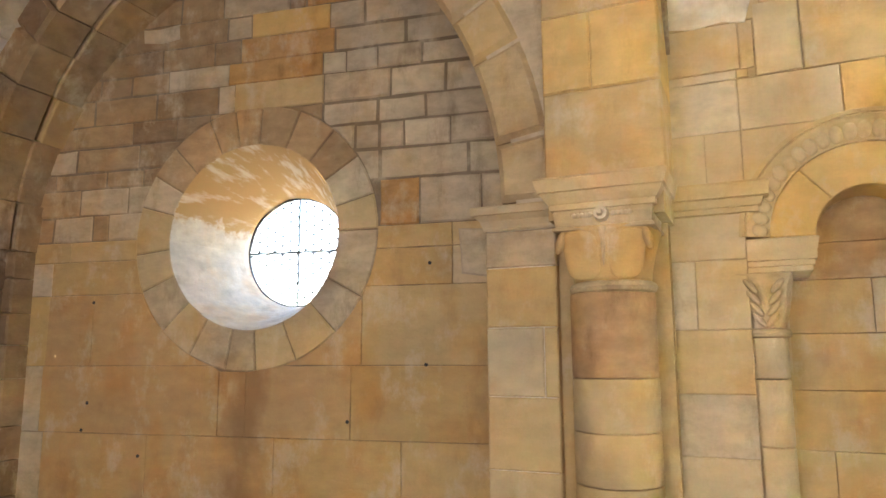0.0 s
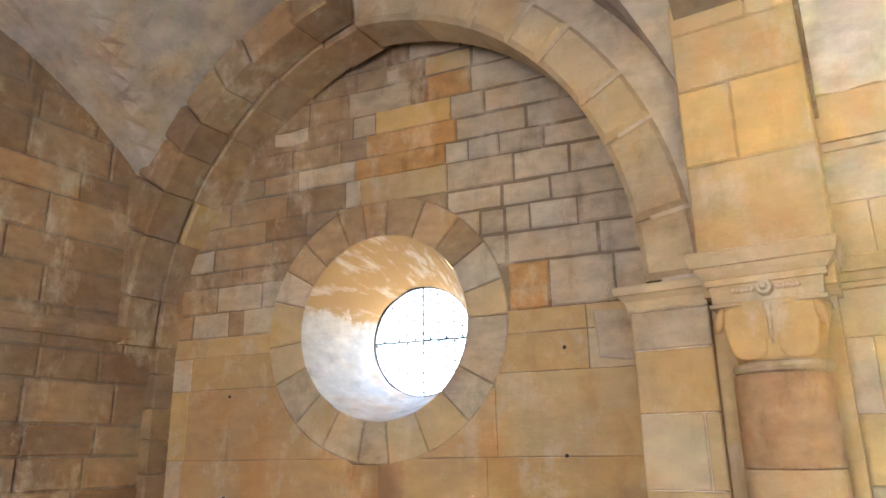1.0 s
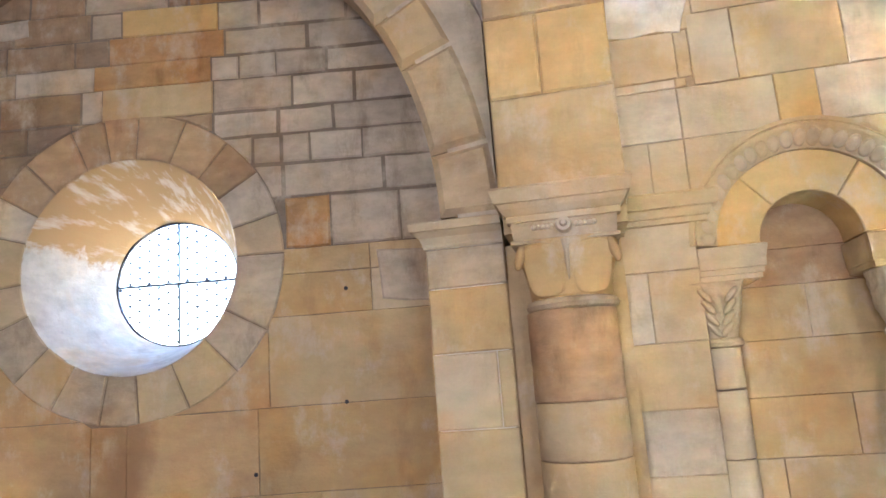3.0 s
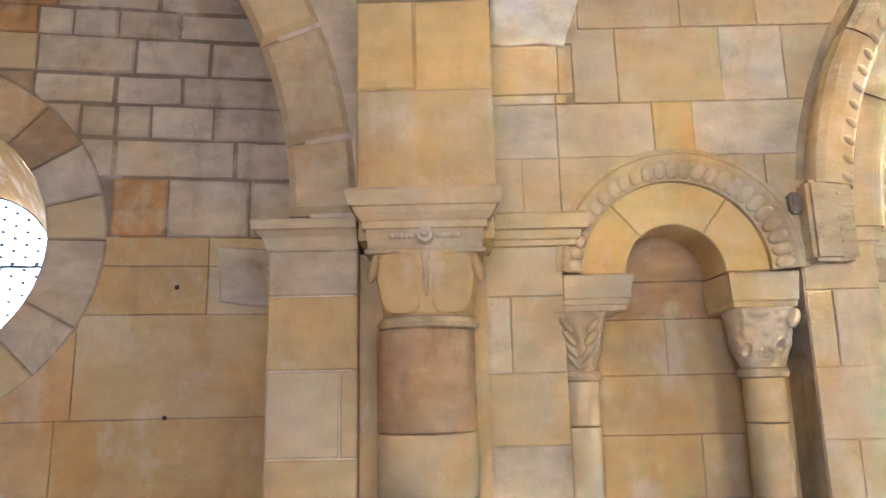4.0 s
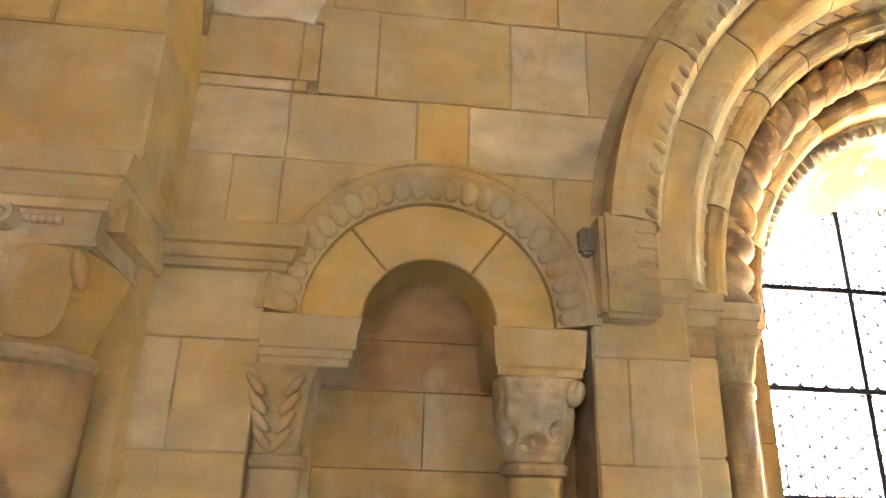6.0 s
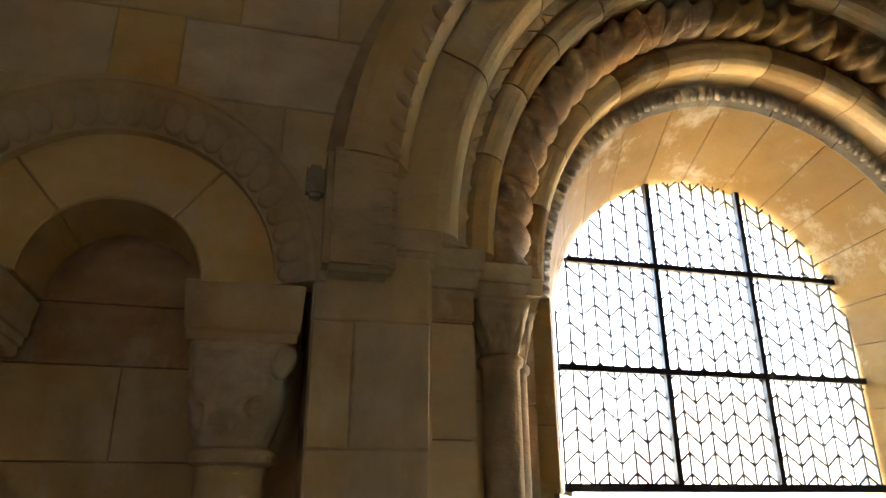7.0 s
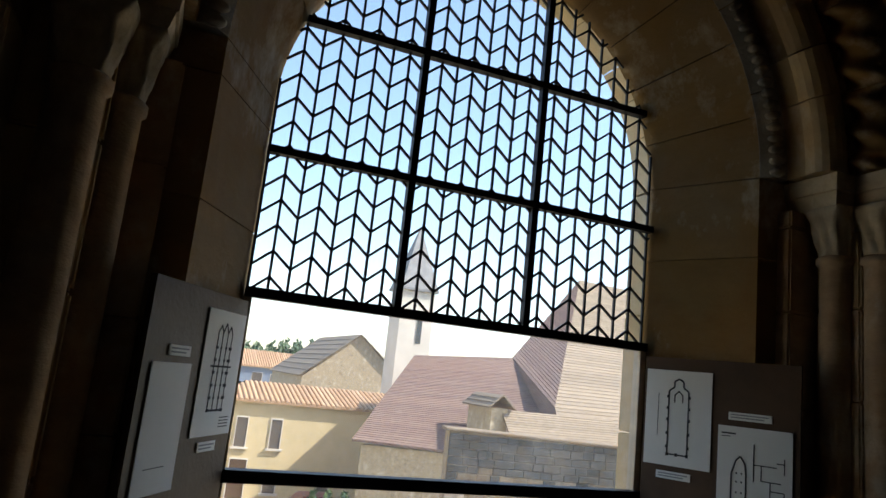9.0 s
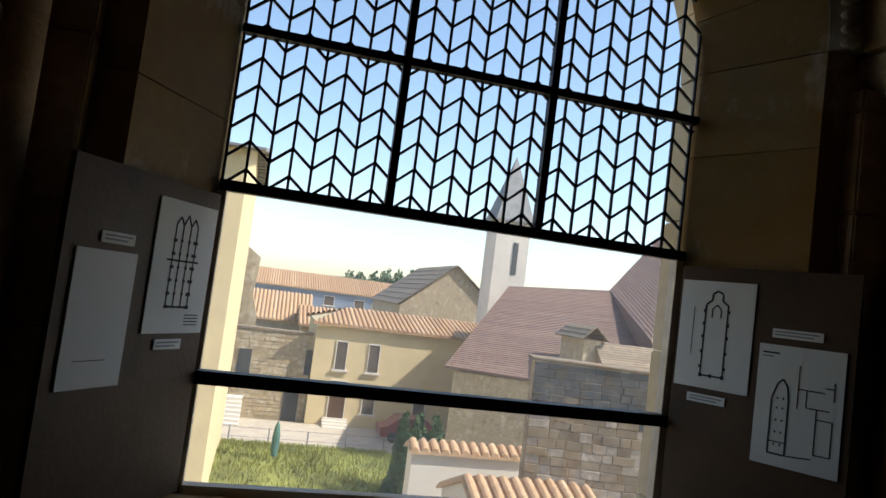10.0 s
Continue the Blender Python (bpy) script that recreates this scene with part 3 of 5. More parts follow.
def oculus_reveal(name, a0, a1, mat, label):
    """A sector of the splayed reveal, slightly uneven."""
    bm = bmesh.new()
    rings, n = [], 48
    for d, r, cz in ((-0.002, 0.757, OZ), (-0.14, 0.715, OZ), (-0.3, 0.665, OZ - 0.005), (-0.45, 0.61, OZ - 0.01), (-0.6, 0.56, OZ - 0.015), (-0.75, 0.515, OZ - 0.02), (-0.86, 0.495, OZ - 0.02), (-0.86, 1.05, OZ - 0.02)):
        row = []
        for i in range(n + 1):
            a = radians(a0 + (a1 - a0) * (i % n) / n)
            q = r + 0.012 * noise.noise(Vector((3 * math.cos(a), 3 * math.sin(a), 5 * d)))
            row.append(bm.verts.new(LUN.at(OU + q * math.cos(a), cz + q * math.sin(a), d)))
        rings.append(row)
    for p, q in zip(rings, rings[1:]):
        for i in range(n):
            bm.faces.new((p[i], p[i + 1], q[i + 1], q[i]))
    part(name, bm, mat, oculus, label, smooth=True)


oculus_reveal("reveal", -180, 180, LIMEWASH, "splayed reveal, limewash worn off the upper ochre stones")
bm = bmesh.new()
bmesh.ops.create_circle(bm, cap_ends=True, segments=48, radius=0.5)
bmesh.ops.transform(bm, verts=bm.verts, matrix=Matrix(((LUN.u[0], 0, LUN.n[0], LUN.at(OU, 0, -0.84).x), (LUN.u[1], 0, LUN.n[1], LUN.at(OU, 0, -0.84).y), (0, 1, 0, OZ - 0.02), (0, 0, 0, 1))))
p = part("pane", bm, OCULUSGLASS, oculus, "leaded glass pane")


def bar(bm, plane, u0, z0, u1, z1, w, d0, d1):
    dx, dz = u1 - u0, z1 - z0
    l = math.hypot(dx, dz)
    px, pz = -dz / l * w / 2, dx / l * w / 2
    prism(bm, plane, [(u0 + px, z0 + pz), (u0 - px, z0 - pz), (u1 - px, z1 - pz), (u1 + px, z1 + pz)], d0, d1)


GU, GC = OU, OZ - 0.02
bm = bmesh.new()
bar(bm, LUN, GU - 0.49, GC, GU + 0.49, GC, 0.015, -0.84, -0.815)
part("glazing_bar", bm, IRON, oculus, "thin iron cross bar")
bm = bmesh.new()
bar(bm, LUN, GU + 0.01, GC - 0.49, GU + 0.01, GC + 0.49, 0.008, -0.84, -0.815)
part("glazing_bar", bm, IRON, oculus, "thin iron upright bar")
# lead rim and the knots where the cames cross
bm = bmesh.new()
rim = arc(GU, GC, 0.497, 0, 360, 48)
for (ua, za), (ub, zb) in zip(rim, rim[1:]):
    bar(bm, LUN, ua, za, ub, zb, 0.014, -0.845, -0.82)
part("lead_rim", bm, LEAD, oculus, "lead rim")
bm = bmesh.new()
for k in range(-6, 7):
    for j in range(-6, 7):
        ua, za = GU + k * 0.078, GC + j * 0.088 + (0.022 if k % 2 else -0.022)
        if math.hypot(ua - GU, za - GC) < 0.47:
            bar(bm, LUN, ua, za - 0.010, ua, za + 0.010, 0.020, -0.838, -0.82)
            if k < 6 and math.hypot(ua + 0.078 - GU, za - GC) < 0.46:
                bar(bm, LUN, ua, za, ua + 0.078, za + (-0.044 if k % 2 else 0.044), 0.0045, -0.838, -0.83)
tagged(part("lead_came", bm, LEAD, oculus, "lead cames and ties"), kind="stuff")

# ---------------------------------------------------------------- arch over the recessed wall
ARCH = Plane(0, 4.54, (1, 0))
AZ = 2.641                                            # springing of the pointed arch
HALVES = ((-3.336, 2.519, False), (-2.70, 2.50, True))   # centre, radius, half with shade put into its stones


def tip(cu, r):
    """Angle at which a half of the arch meets the other."""
    return math.degrees(math.acos((-3.018 - cu) / r))



bm = bmesh.new()
(ca, ra, _), (cb, rb, _) = HALVES
hole = list(reversed(arc(ca, AZ, ra + 0.1, 0, tip(ca, ra + 0.1), 24) + arc(cb, AZ, rb + 0.1, tip(cb, rb + 0.1), 180, 24)[1:]))
prism(bm, ARCH, [(-5.75, 0), (cb - rb - 0.10, 0)] + hole + [(ca + ra + 0.10, 0), (-0.49, 0), (-0.49, 6.6), (-5.75, 6.6)], -0.6, -0.03)
spandrel = tagged(part("wall_arch", bm, RUBBLE), "plastered wall round the large blind arch", "wall", kind="structure")
blind_arch = thing("blind_arch", "large round wall arch of weathered ochre stones", "arch", kind="structure")
rnd = random.Random(8)
# The shaded half takes darker stones: its shade lies in their colour.
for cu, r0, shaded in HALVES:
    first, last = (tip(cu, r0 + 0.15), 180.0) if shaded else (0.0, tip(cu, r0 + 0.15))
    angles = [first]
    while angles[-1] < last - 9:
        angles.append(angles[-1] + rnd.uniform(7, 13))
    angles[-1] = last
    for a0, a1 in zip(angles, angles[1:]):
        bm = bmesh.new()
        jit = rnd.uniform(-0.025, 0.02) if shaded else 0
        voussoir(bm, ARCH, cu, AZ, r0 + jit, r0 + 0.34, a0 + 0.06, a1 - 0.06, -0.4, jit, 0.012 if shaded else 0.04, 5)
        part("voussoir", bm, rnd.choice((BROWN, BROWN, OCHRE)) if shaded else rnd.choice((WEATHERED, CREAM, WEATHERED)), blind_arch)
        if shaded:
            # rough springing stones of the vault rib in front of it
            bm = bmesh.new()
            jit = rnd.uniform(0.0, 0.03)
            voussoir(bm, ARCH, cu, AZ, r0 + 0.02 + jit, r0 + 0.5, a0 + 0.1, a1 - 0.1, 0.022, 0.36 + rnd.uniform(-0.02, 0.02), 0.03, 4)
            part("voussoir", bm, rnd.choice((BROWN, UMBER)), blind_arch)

# respond stones on the shaded side, the shade put into their browns
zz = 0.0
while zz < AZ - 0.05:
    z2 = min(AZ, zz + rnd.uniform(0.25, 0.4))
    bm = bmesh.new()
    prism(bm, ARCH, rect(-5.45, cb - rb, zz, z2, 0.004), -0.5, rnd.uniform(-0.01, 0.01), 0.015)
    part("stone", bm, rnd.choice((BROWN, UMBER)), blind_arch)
    zz = z2

# stones and ledge of the side wall; its shade is put into the browns
zz = 0.0
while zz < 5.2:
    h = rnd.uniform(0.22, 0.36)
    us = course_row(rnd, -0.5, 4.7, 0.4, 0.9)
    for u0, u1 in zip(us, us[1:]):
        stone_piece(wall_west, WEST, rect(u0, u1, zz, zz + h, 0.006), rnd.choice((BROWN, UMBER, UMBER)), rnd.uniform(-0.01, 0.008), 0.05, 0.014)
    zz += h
bm = bmesh.new()
prism(bm, WEST, [(-3.2, 2.66), (4.36, 2.66), (4.36, 2.80), (-3.2, 2.80)], 0.0, 0.09, 0.03)
tagged(part("ledge", bm, BROWN), "worn brown stone ledge along the side wall", "ledge", kind="structure")


# ---------------------------------------------------------------- pilaster and pier
PIL = Plane(0, 4.54, (1, 0))
bm = bmesh.new()
box(bm, -0.895, -0.50, 4.55, 5.5, 0.0, 2.47)
pilaster = tagged(part("pilaster", bm, MORTAR), "flat ochre ashlar pilaster with a moulded impost", "pilaster", kind="structure")
for z0, z1, us, kinds in ((0, 0.36, (-0.908, -0.475), "O"), (0.36, 0.72, (-0.908, -0.475), "C"), (0.72, 1.085, (-0.908, -0.475), "C"), (1.085, 1.495, (-0.908, -0.475), "C"), (1.495, 1.892, (-0.908, -0.56, -0.475), "CC"), (1.892, 2.243, (-0.908, -0.475), "O"), (2.243, 2.465, (-0.908, -0.475), "S")):
    for u0, u1, k in zip(us, us[1:], kinds):
        bm = bmesh.new()
        prism(bm, PIL, rect(u0, u1, z0, z1), -0.7, 0.0, 0.008)
        part("stone", bm, KIND[k], pilaster)


def moulded_block(bm, x0, x1, y_front, y_back, steps, left=True, right=True):
    """Stacked moulding: steps of (z, projection) from the bottom up, swept round the front and the free ends."""
    rings = []
    for z, p in steps:
        xl, xr = x0 - (p if left else 0), x1 + (p if right else 0)
        rings.append([bm.verts.new(v) for v in ((xl, y_back, z), (xl, y_front - p, z), (xr, y_front - p, z), (xr, y_back, z))])
    for a, b in zip(rings, rings[1:]):
        for i in range(4):
            j = (i + 1) % 4
            bm.faces.new((a[i], a[j], b[j], b[i]))
    bm.faces.new(tuple(reversed(rings[0])))
    bm.faces.new(rings[-1])


bm = bmesh.new()
moulded_block(bm, -0.908, -0.477, 4.54, 5.3, [(2.465, 0.004), (2.48, 0.012), (2.49, 0.012), (2.525, 0.025), (2.555, 0.055), (2.56, 0.068), (2.602, 0.074), (2.61, 0.066)], True, False)
part("impost", bm, CREAM, pilaster, "moulded impost, weathered grey on one side")

PIER = Plane(0, 4.26, (1, 0))
bm = bmesh.new()
box(bm, -0.44, 0.165, 4.275, 5.5, 2.45, 6.6)
box(bm, -0.51, 0.14, 4.60, 5.5, 0.0, 2.45)
pier = tagged(part("pier", bm, OCHRE), "wall pier of large ochre blocks above a half column", "pier", kind="structure")
for z0, z1, us, kinds in ((2.66, 3.157, (-0.452, 0.18), "O"), (3.157, 3.605, (-0.452, -0.18, 0.18), "GG"), (3.605, 3.955, (-0.452, 0.18), "O"), (3.955, 4.32, (-0.452, -0.05, 0.18), "OC"), (4.32, 4.7, (-0.452, 0.18), "C"), (4.7, 5.1, (-0.452, 0.0, 0.18), "OC")):
    for u0, u1, k in zip(us, us[1:], kinds):
        bm = bmesh.new()
        prism(bm, PIER, rect(u0, u1, z0, z1), -0.46, 0.0, 0.010)
        part("stone", bm, KIND[k], pier)

# engaged half column with carved capital
column = thing("engaged_column", "rosy ochre half column with leaf capital against the pier", "column", at=(-0.143, 4.465, 0))


def turned(name, profile, mat, parent, label="", seg=32, cx=0.0, cy=0.0):
    bm = bmesh.new()
    lathe(bm, cx, cy, profile, seg)
    return part(name, bm, mat, parent, label, smooth=False)


for z0, z1, m in ((0.0, 0.35, OCHRE), (0.35, 0.75, CREAM), (0.75, 1.07, OCHRE), (1.07, 1.336, OCHRE), (1.336, 1.612, CREAM), (1.612, 2.06, REDDISH)):
    ob = turned("drum", [(0.221, z0 + 0.002), (0.226, z0 + 0.008), (0.226, z1 - 0.008), (0.221, z1 - 0.002)], m, column, cx=-0.012, cy=0.02)
    for pl in ob.data.polygons:
        pl.use_smooth = abs(pl.normal.z) < 0.5
turned("astragal", [(0.205, 2.055), (0.225, 2.065), (0.235, 2.085), (0.225, 2.105), (0.205, 2.115)], WEATHERED, column)
bm = bmesh.new()
rings = []
for k in range(13):
    f = k / 12
    z = 2.11 + 0.285 * f
    ring = []
    for i in range(48):
        a = 2 * math.pi * i / 48
        c, s = math.cos(a), math.sin(a)
        sq = 1 / max(abs(c), abs(s)) ** (0.9 * f)
        leaf = 0.018 * f * abs(math.cos(2 * a)) ** 0.5
        r = (0.203 + 0.042 * f ** 1.6) * sq + leaf
        ring.append(bm.verts.new((r * c, r * s, z)))
    rings.append(ring)
for a, b in zip(rings, rings[1:]):
    for i in range(48):
        j = (i + 1) % 48
        bm.faces.new((a[i], a[j], b[j], b[i]))
bm.faces.new(rings[-1])
bm.faces.new(tuple(reversed(rings[0])))
bell = part("bell", bm, OCHRE, column, "smooth leaf-shaped capital bell", smooth=True)
# broad flat leaves with rolled tips at the corners and a dart between them
for sx in (-1, 1):
    bm = bmesh.new()
    bmesh.ops.create_uvsphere(bm, u_segments=24, v_segments=16, radius=1.0)
    for v in bm.verts:
        q = Vector(math.copysign(abs(c) ** 0.55, c) for c in v.co)
        f = (q.z + 1) / 2
        v.co = Vector((q.x * (0.085 + 0.018 * f) + sx * (0.105 + 0.018 * f), v.co.y * 0.013 - 0.203 - 0.045 * f ** 1.6, q.z * 0.125 + 2.245))
    part("leaf", bm, OCHRE, bell, smooth=True)
    bm = bmesh.new()
    bmesh.ops.create_uvsphere(bm, u_segments=16, v_segments=10, radius=1.0)
    for v in bm.verts:
        v.co = Vector((v.co.x * 0.026 + sx * 0.225 - 0.015 * sx * v.co.z, v.co.y * 0.03 - 0.232, v.co.z * 0.062 + 2.315))
    part("volute", bm, OCHRE, bell, smooth=True)
bm = bmesh.new()
lathe(bm, 0.0, -0.235, [(0.002, 2.19), (0.008, 2.23), (0.016, 2.33), (0.035, 2.385), (0.02, 2.39)], 12)
part("dart", bm, WEATHERED, bell, smooth=True)
bm = bmesh.new()
moulded_block(bm, -0.245, 0.245, -0.235, 0.2, [(2.375, 0.0), (2.38, 0.018), (2.397, 0.018), (2.402, 0.004), (2.485, 0.012)])
band = part("band", bm, WEATHERED, column, "carved band below the abacus")
bm = bmesh.new()
bmesh.ops.create_cone(bm, cap_ends=True, segments=24, radius1=0.042, radius2=0.034, depth=0.05, matrix=pose(0, -0.265, 2.455, 90, 0, 0))
bmesh.ops.create_cone(bm, cap_ends=True, segments=16, radius1=0.02, radius2=0.012, depth=0.03, matrix=pose(0, -0.30, 2.455, 90, 0, 0))
part("rosette", bm, PALE, band, "small carved rosette", smooth=False)
for sx in (-1, 1):
    for i in range(5):
        bm = bmesh.new()
        bmesh.ops.create_uvsphere(bm, u_segments=8, v_segments=6, radius=0.014, matrix=Matrix.Translation((sx * (0.06 + i * 0.021), -0.25, 2.455)))
        part("bead", bm, PALE, band, smooth=True)
bm = bmesh.new()
moulded_block(bm, -0.262, 0.262, -0.245, 0.25, [(2.485, 0.0), (2.49, 0.012), (2.52, 0.012), (2.525, 0.02), (2.555, 0.042), (2.578, 0.052), (2.583, 0.064), (2.646, 0.082), (2.66, 0.07)])
part("abacus", bm, CREAM, column, "moulded abacus slab")

# string course between the pier and the niche
bm = bmesh.new()
moulded_block(bm, 0.10, 0.57, 4.71, 4.8, [(2.488, 0.0), (2.493, 0.03), (2.52, 0.03), (2.525, 0.045), (2.565, 0.06), (2.57, 0.085), (2.64, 0.095), (2.655, 0.08)], False, True)
tagged(part("string_course", bm, CREAM), "moulded string course of pale stone on the wall", "moulding", kind="structure")

# ---------------------------------------------------------------- blind niche with two colonettes
niche = thing("blind_niche", "small blind arched niche with billet hood and two colonettes", "niche", kind="structure")
NP = Plane(0, 4.81, (1, 0))
for a0, a1 in ((0, 53), (53, 131), (131, 180)):
    bm = bmesh.new()
    voussoir(bm, NP, NX, NZ, 0.257, 0.487, a0 + 0.2, a1 - 0.2, -0.33, 0.0, 0.006, 12)
    part("voussoir", bm, GOLD, niche, "new golden stone voussoir")
bm = bmesh.new()
sweep_arch(bm, NX, NZ, [(0.482, 4.83), (0.482, 4.775), (0.555, 4.725), (0.585, 4.70), (0.60, 4.692), (0.606, 4.70), (0.612, 4.692), (0.636, 4.70), (0.64, 4.83)], 0, 180, 40)
hood = part("hood", bm, CREAM, niche, "hood mould with a row of billets")
for i in range(25):
    a = radians(3.6 + i * 7.2)
    bm = bmesh.new()
    bmesh.ops.create_uvsphere(bm, u_segments=10, v_segments=8, radius=1.0)
    mt = pose(NX + 0.535 * math.cos(a), 4.742, NZ + 0.535 * math.sin(a)) @ Matrix.Rotation(-a, 4, "Y") @ Matrix.Rotation(radians(-34), 4, "Z") @ Matrix.Diagonal((0.056, 0.014, 0.0355, 1))
    bmesh.ops.transform(bm, verts=bm.verts, matrix=mt)
    part("billet", bm, CREAM, hood, smooth=True)
NB = Plane(0, 5.14, (1, 0))
for z0, z1, us in ((0, 0.7, (0.4, 1.2, 1.9)), (0.7, 1.2, (0.4, 0.9, 1.9)), (1.2, 1.53, (0.4, 1.3, 1.9)), (1.53, 1.845, (0.4, 1.9)), (1.845, 2.15, (0.4, 1.15, 1.9)), (2.15, 2.36, (0.4, 1.9)), (2.36, 2.80, (0.4, 1.9))):
    for u0, u1 in zip(us, us[1:]):
        bm = bmesh.new()
        prism(bm, NB, rect(u0, u1, z0, z1, 0.0015), -0.2, 0.0, 0.003)
        part("stone", bm, OCHRE if z1 < 2.3 else REDDISH, niche)
bm = bmesh.new()
box(bm, 0.4, 1.9, 5.30, 5.7, 0.0, 3.2)
part("core", bm, OCHRE, niche)
for x0, x1 in ((0.53, 0.86), (1.40, 1.73)):
    bm = bmesh.new()
    box(bm, x0 if x0 < 1 else x0 + 0.14, x1 if x0 > 1 else x1 - 0.14, 4.99, 5.14, 0, 2.2)
    part("jamb", bm, OCHRE, niche)


def niche_column(x, dented, group):
    col = thing("colonette", "slim stone colonette with a carved capital in the niche", "column", "niche colonettes", at=(x, 4.85, 0))
    for z0, z1 in ((0.0, 0.6), (0.6, 1.25), (1.25, 1.60), (1.60, 1.82)):
        ob = turned("shaft", [(0.098, z0 + 0.003), (0.102, z0 + 0.01), (0.102, z1 - 0.01), (0.098, z1 - 0.003)], OCHRE if dented else CREAM, col, seg=28)
        for pl in ob.data.polygons:
            pl.use_smooth = abs(pl.normal.z) < 0.5
    turned("astragal", [(0.10, 1.815), (0.122, 1.825), (0.125, 1.845), (0.118, 1.86), (0.10, 1.868)], WEATHERED, col, seg=28)
    bm = bmesh.new()
    rings = []
    for k in range(31):
        f = k / 30
        ring = []
        for i in range(104):
            a = 2 * math.pi * i / 104
            c, s = math.cos(a), math.sin(a)
            sq = 1 / max(abs(c), abs(s)) ** (0.8 * f)
            carve = 0.012 * math.sin(9 * a + (5 * f if not dented else 0)) * math.sin(math.pi * f) if not dented else 0.008 * noise.noise(Vector((4 * c, 4 * s, 9 * f)))
            r = (0.10 + 0.05 * f ** 1.3) * sq + carve
            if dented:
                # a worn beast's head: full cheeks, brow, open mouth and an eye socket
                r = (0.102 + 0.04 * math.sin(math.pi / 2 * min(1, f * 1.7)) + 0.01 * f) * sq ** 0.7 + carve
                px, pz = r * c, 1.865 + 0.295 * f
                if s < 0:
                    for ex, ez, ew, eh, deep in ((-0.030, 1.932, 0.045, 0.026, 0.085), (0.052, 1.972, 0.023, 0.027, 0.08), (-0.105, 1.955, 0.014, 0.03, 0.03), (-0.05, 2.135, 0.05, 0.02, -0.018)):
                        e = ((px - ex) / ew) ** 2 + ((pz - ez) / eh) ** 2
                        r -= deep * max(0.0, 1 - e ** 3)
            ring.append(bm.verts.new((r * c, r * s, 1.865 + 0.295 * f)))
        rings.append(ring)
    for a, b in zip(rings, rings[1:]):
        for i in range(104):
            j = (i + 1) % 104
            bm.faces.new((a[i], a[j], b[j], b[i]))
    bm.faces.new(rings[-1])
    bm.faces.new(tuple(reversed(rings[0])))
    capital = part("capital", bm, PALE if dented else WEATHERED, col, "worn carved capital", smooth=True)
    return col, capital


col_r, cap_r = niche_column(1.535, True, "")
bm = bmesh.new()
bmesh.ops.create_uvsphere(bm, u_segments=14, v_segments=10, radius=1.0)
for v in bm.verts:
    v.co = Vector((v.co.x * 0.036 + 0.125 + 0.012 * v.co.z, v.co.y * 0.035 - 0.125, v.co.z * 0.05 + 2.105))
part("ear", bm, PALE, cap_r, smooth=True)
col_l, cap_l = niche_column(0.60, False, "")
for i in range(4):
    for sx in (-1, 1):
        bm = bmesh.new()
        bmesh.ops.create_uvsphere(bm, u_segments=12, v_segments=8, radius=1.0)
        rot = Matrix.Rotation(sx * 0.7, 4, "Y")
        for v in bm.verts:
            q = rot @ Vector((v.co.x * 0.018, v.co.y * 0.02, v.co.z * 0.05))
            v.co = q + Vector((sx * (0.03 + 0.012 * i), -0.115 - 0.012 * i, 1.91 + i * 0.06))
        part("leaf", bm, WEATHERED, cap_l, smooth=True)
bm = bmesh.new()
moulded_block(bm, 1.39, 1.68, 4.74, 5.1, [(2.16, 0.0), (2.165, 0.012), (2.19, 0.014), (2.20, 0.02), (2.335, 0.03), (2.342, 0.022)], True, True)
part("impost", bm, CREAM, niche, "plain impost slab")
bm = bmesh.new()
moulded_block(bm, 0.53, 0.83, 4.74, 5.1, [(2.16, 0.0), (2.165, 0.012), (2.19, 0.012), (2.195, 0.022), (2.22, 0.024), (2.225, 0.034), (2.27, 0.036), (2.335, 0.05), (2.342, 0.04)], False, True)
part("impost", bm, CREAM, niche, "moulded impost slab")


# ---------------------------------------------------------------- the large window: orders of arches and jambs
surround = thing("window_surround", "tall recessed window arch with carved orders and jamb shafts", "arch", kind="structure")


def roll(r, y, rad, n=10, a0=-30, a1=210):
    return [(r + rad * math.cos(radians(a0 + (a1 - a0) * i / n)), y - rad * math.sin(radians(a0 + (a1 - a0) * i / n))) for i in range(n + 1)]


def order(name, profile, joints, mats, label="", n=60, seed=1, smooth=False, start=0.0):
    """One arch order, cut into its stones."""
    r2 = random.Random(seed)
    edges = [start]
    while edges[-1] < 180 - start - joints * 0.7:
        edges.append(edges[-1] + r2.uniform(0.8, 1.25) * joints)
    edges[-1] = 180.0 - start
    for a0, a1 in zip(edges, edges[1:]):
        bm = bmesh.new()
        sweep_arch(bm, WX, WZ, profile, a0 + 0.12, a1 - 0.12, max(3, int(n * (a1 - a0) / 180)))
        part(name, bm, r2.choice(mats), surround, label, smooth=smooth)


# outer hood with a row of small leaves
order("hood", [(1.92, 4.75), (1.92, 4.66), (1.96, 4.60), (2.03, 4.585), (2.10, 4.585), (2.14, 4.60), (2.14, 4.75)], 22, (CREAM, WEATHERED), seed=4, start=5.4)
for i in range(60):
    a = radians(6.5 + i * 167 / 59)
    bm = bmesh.new()
    bmesh.ops.create_uvsphere(bm, u_segments=8, v_segments=6, radius=1.0)
    mt = pose(WX + 1.985 * math.cos(a), 4.598, WZ + 1.985 * math.sin(a)) @ Matrix.Rotation(-a + 0.5, 4, "Y") @ Matrix.Diagonal((0.04, 0.022, 0.022, 1))
    bmesh.ops.transform(bm, verts=bm.verts, matrix=mt)
    part("billet", bm, CREAM, surround, smooth=True)
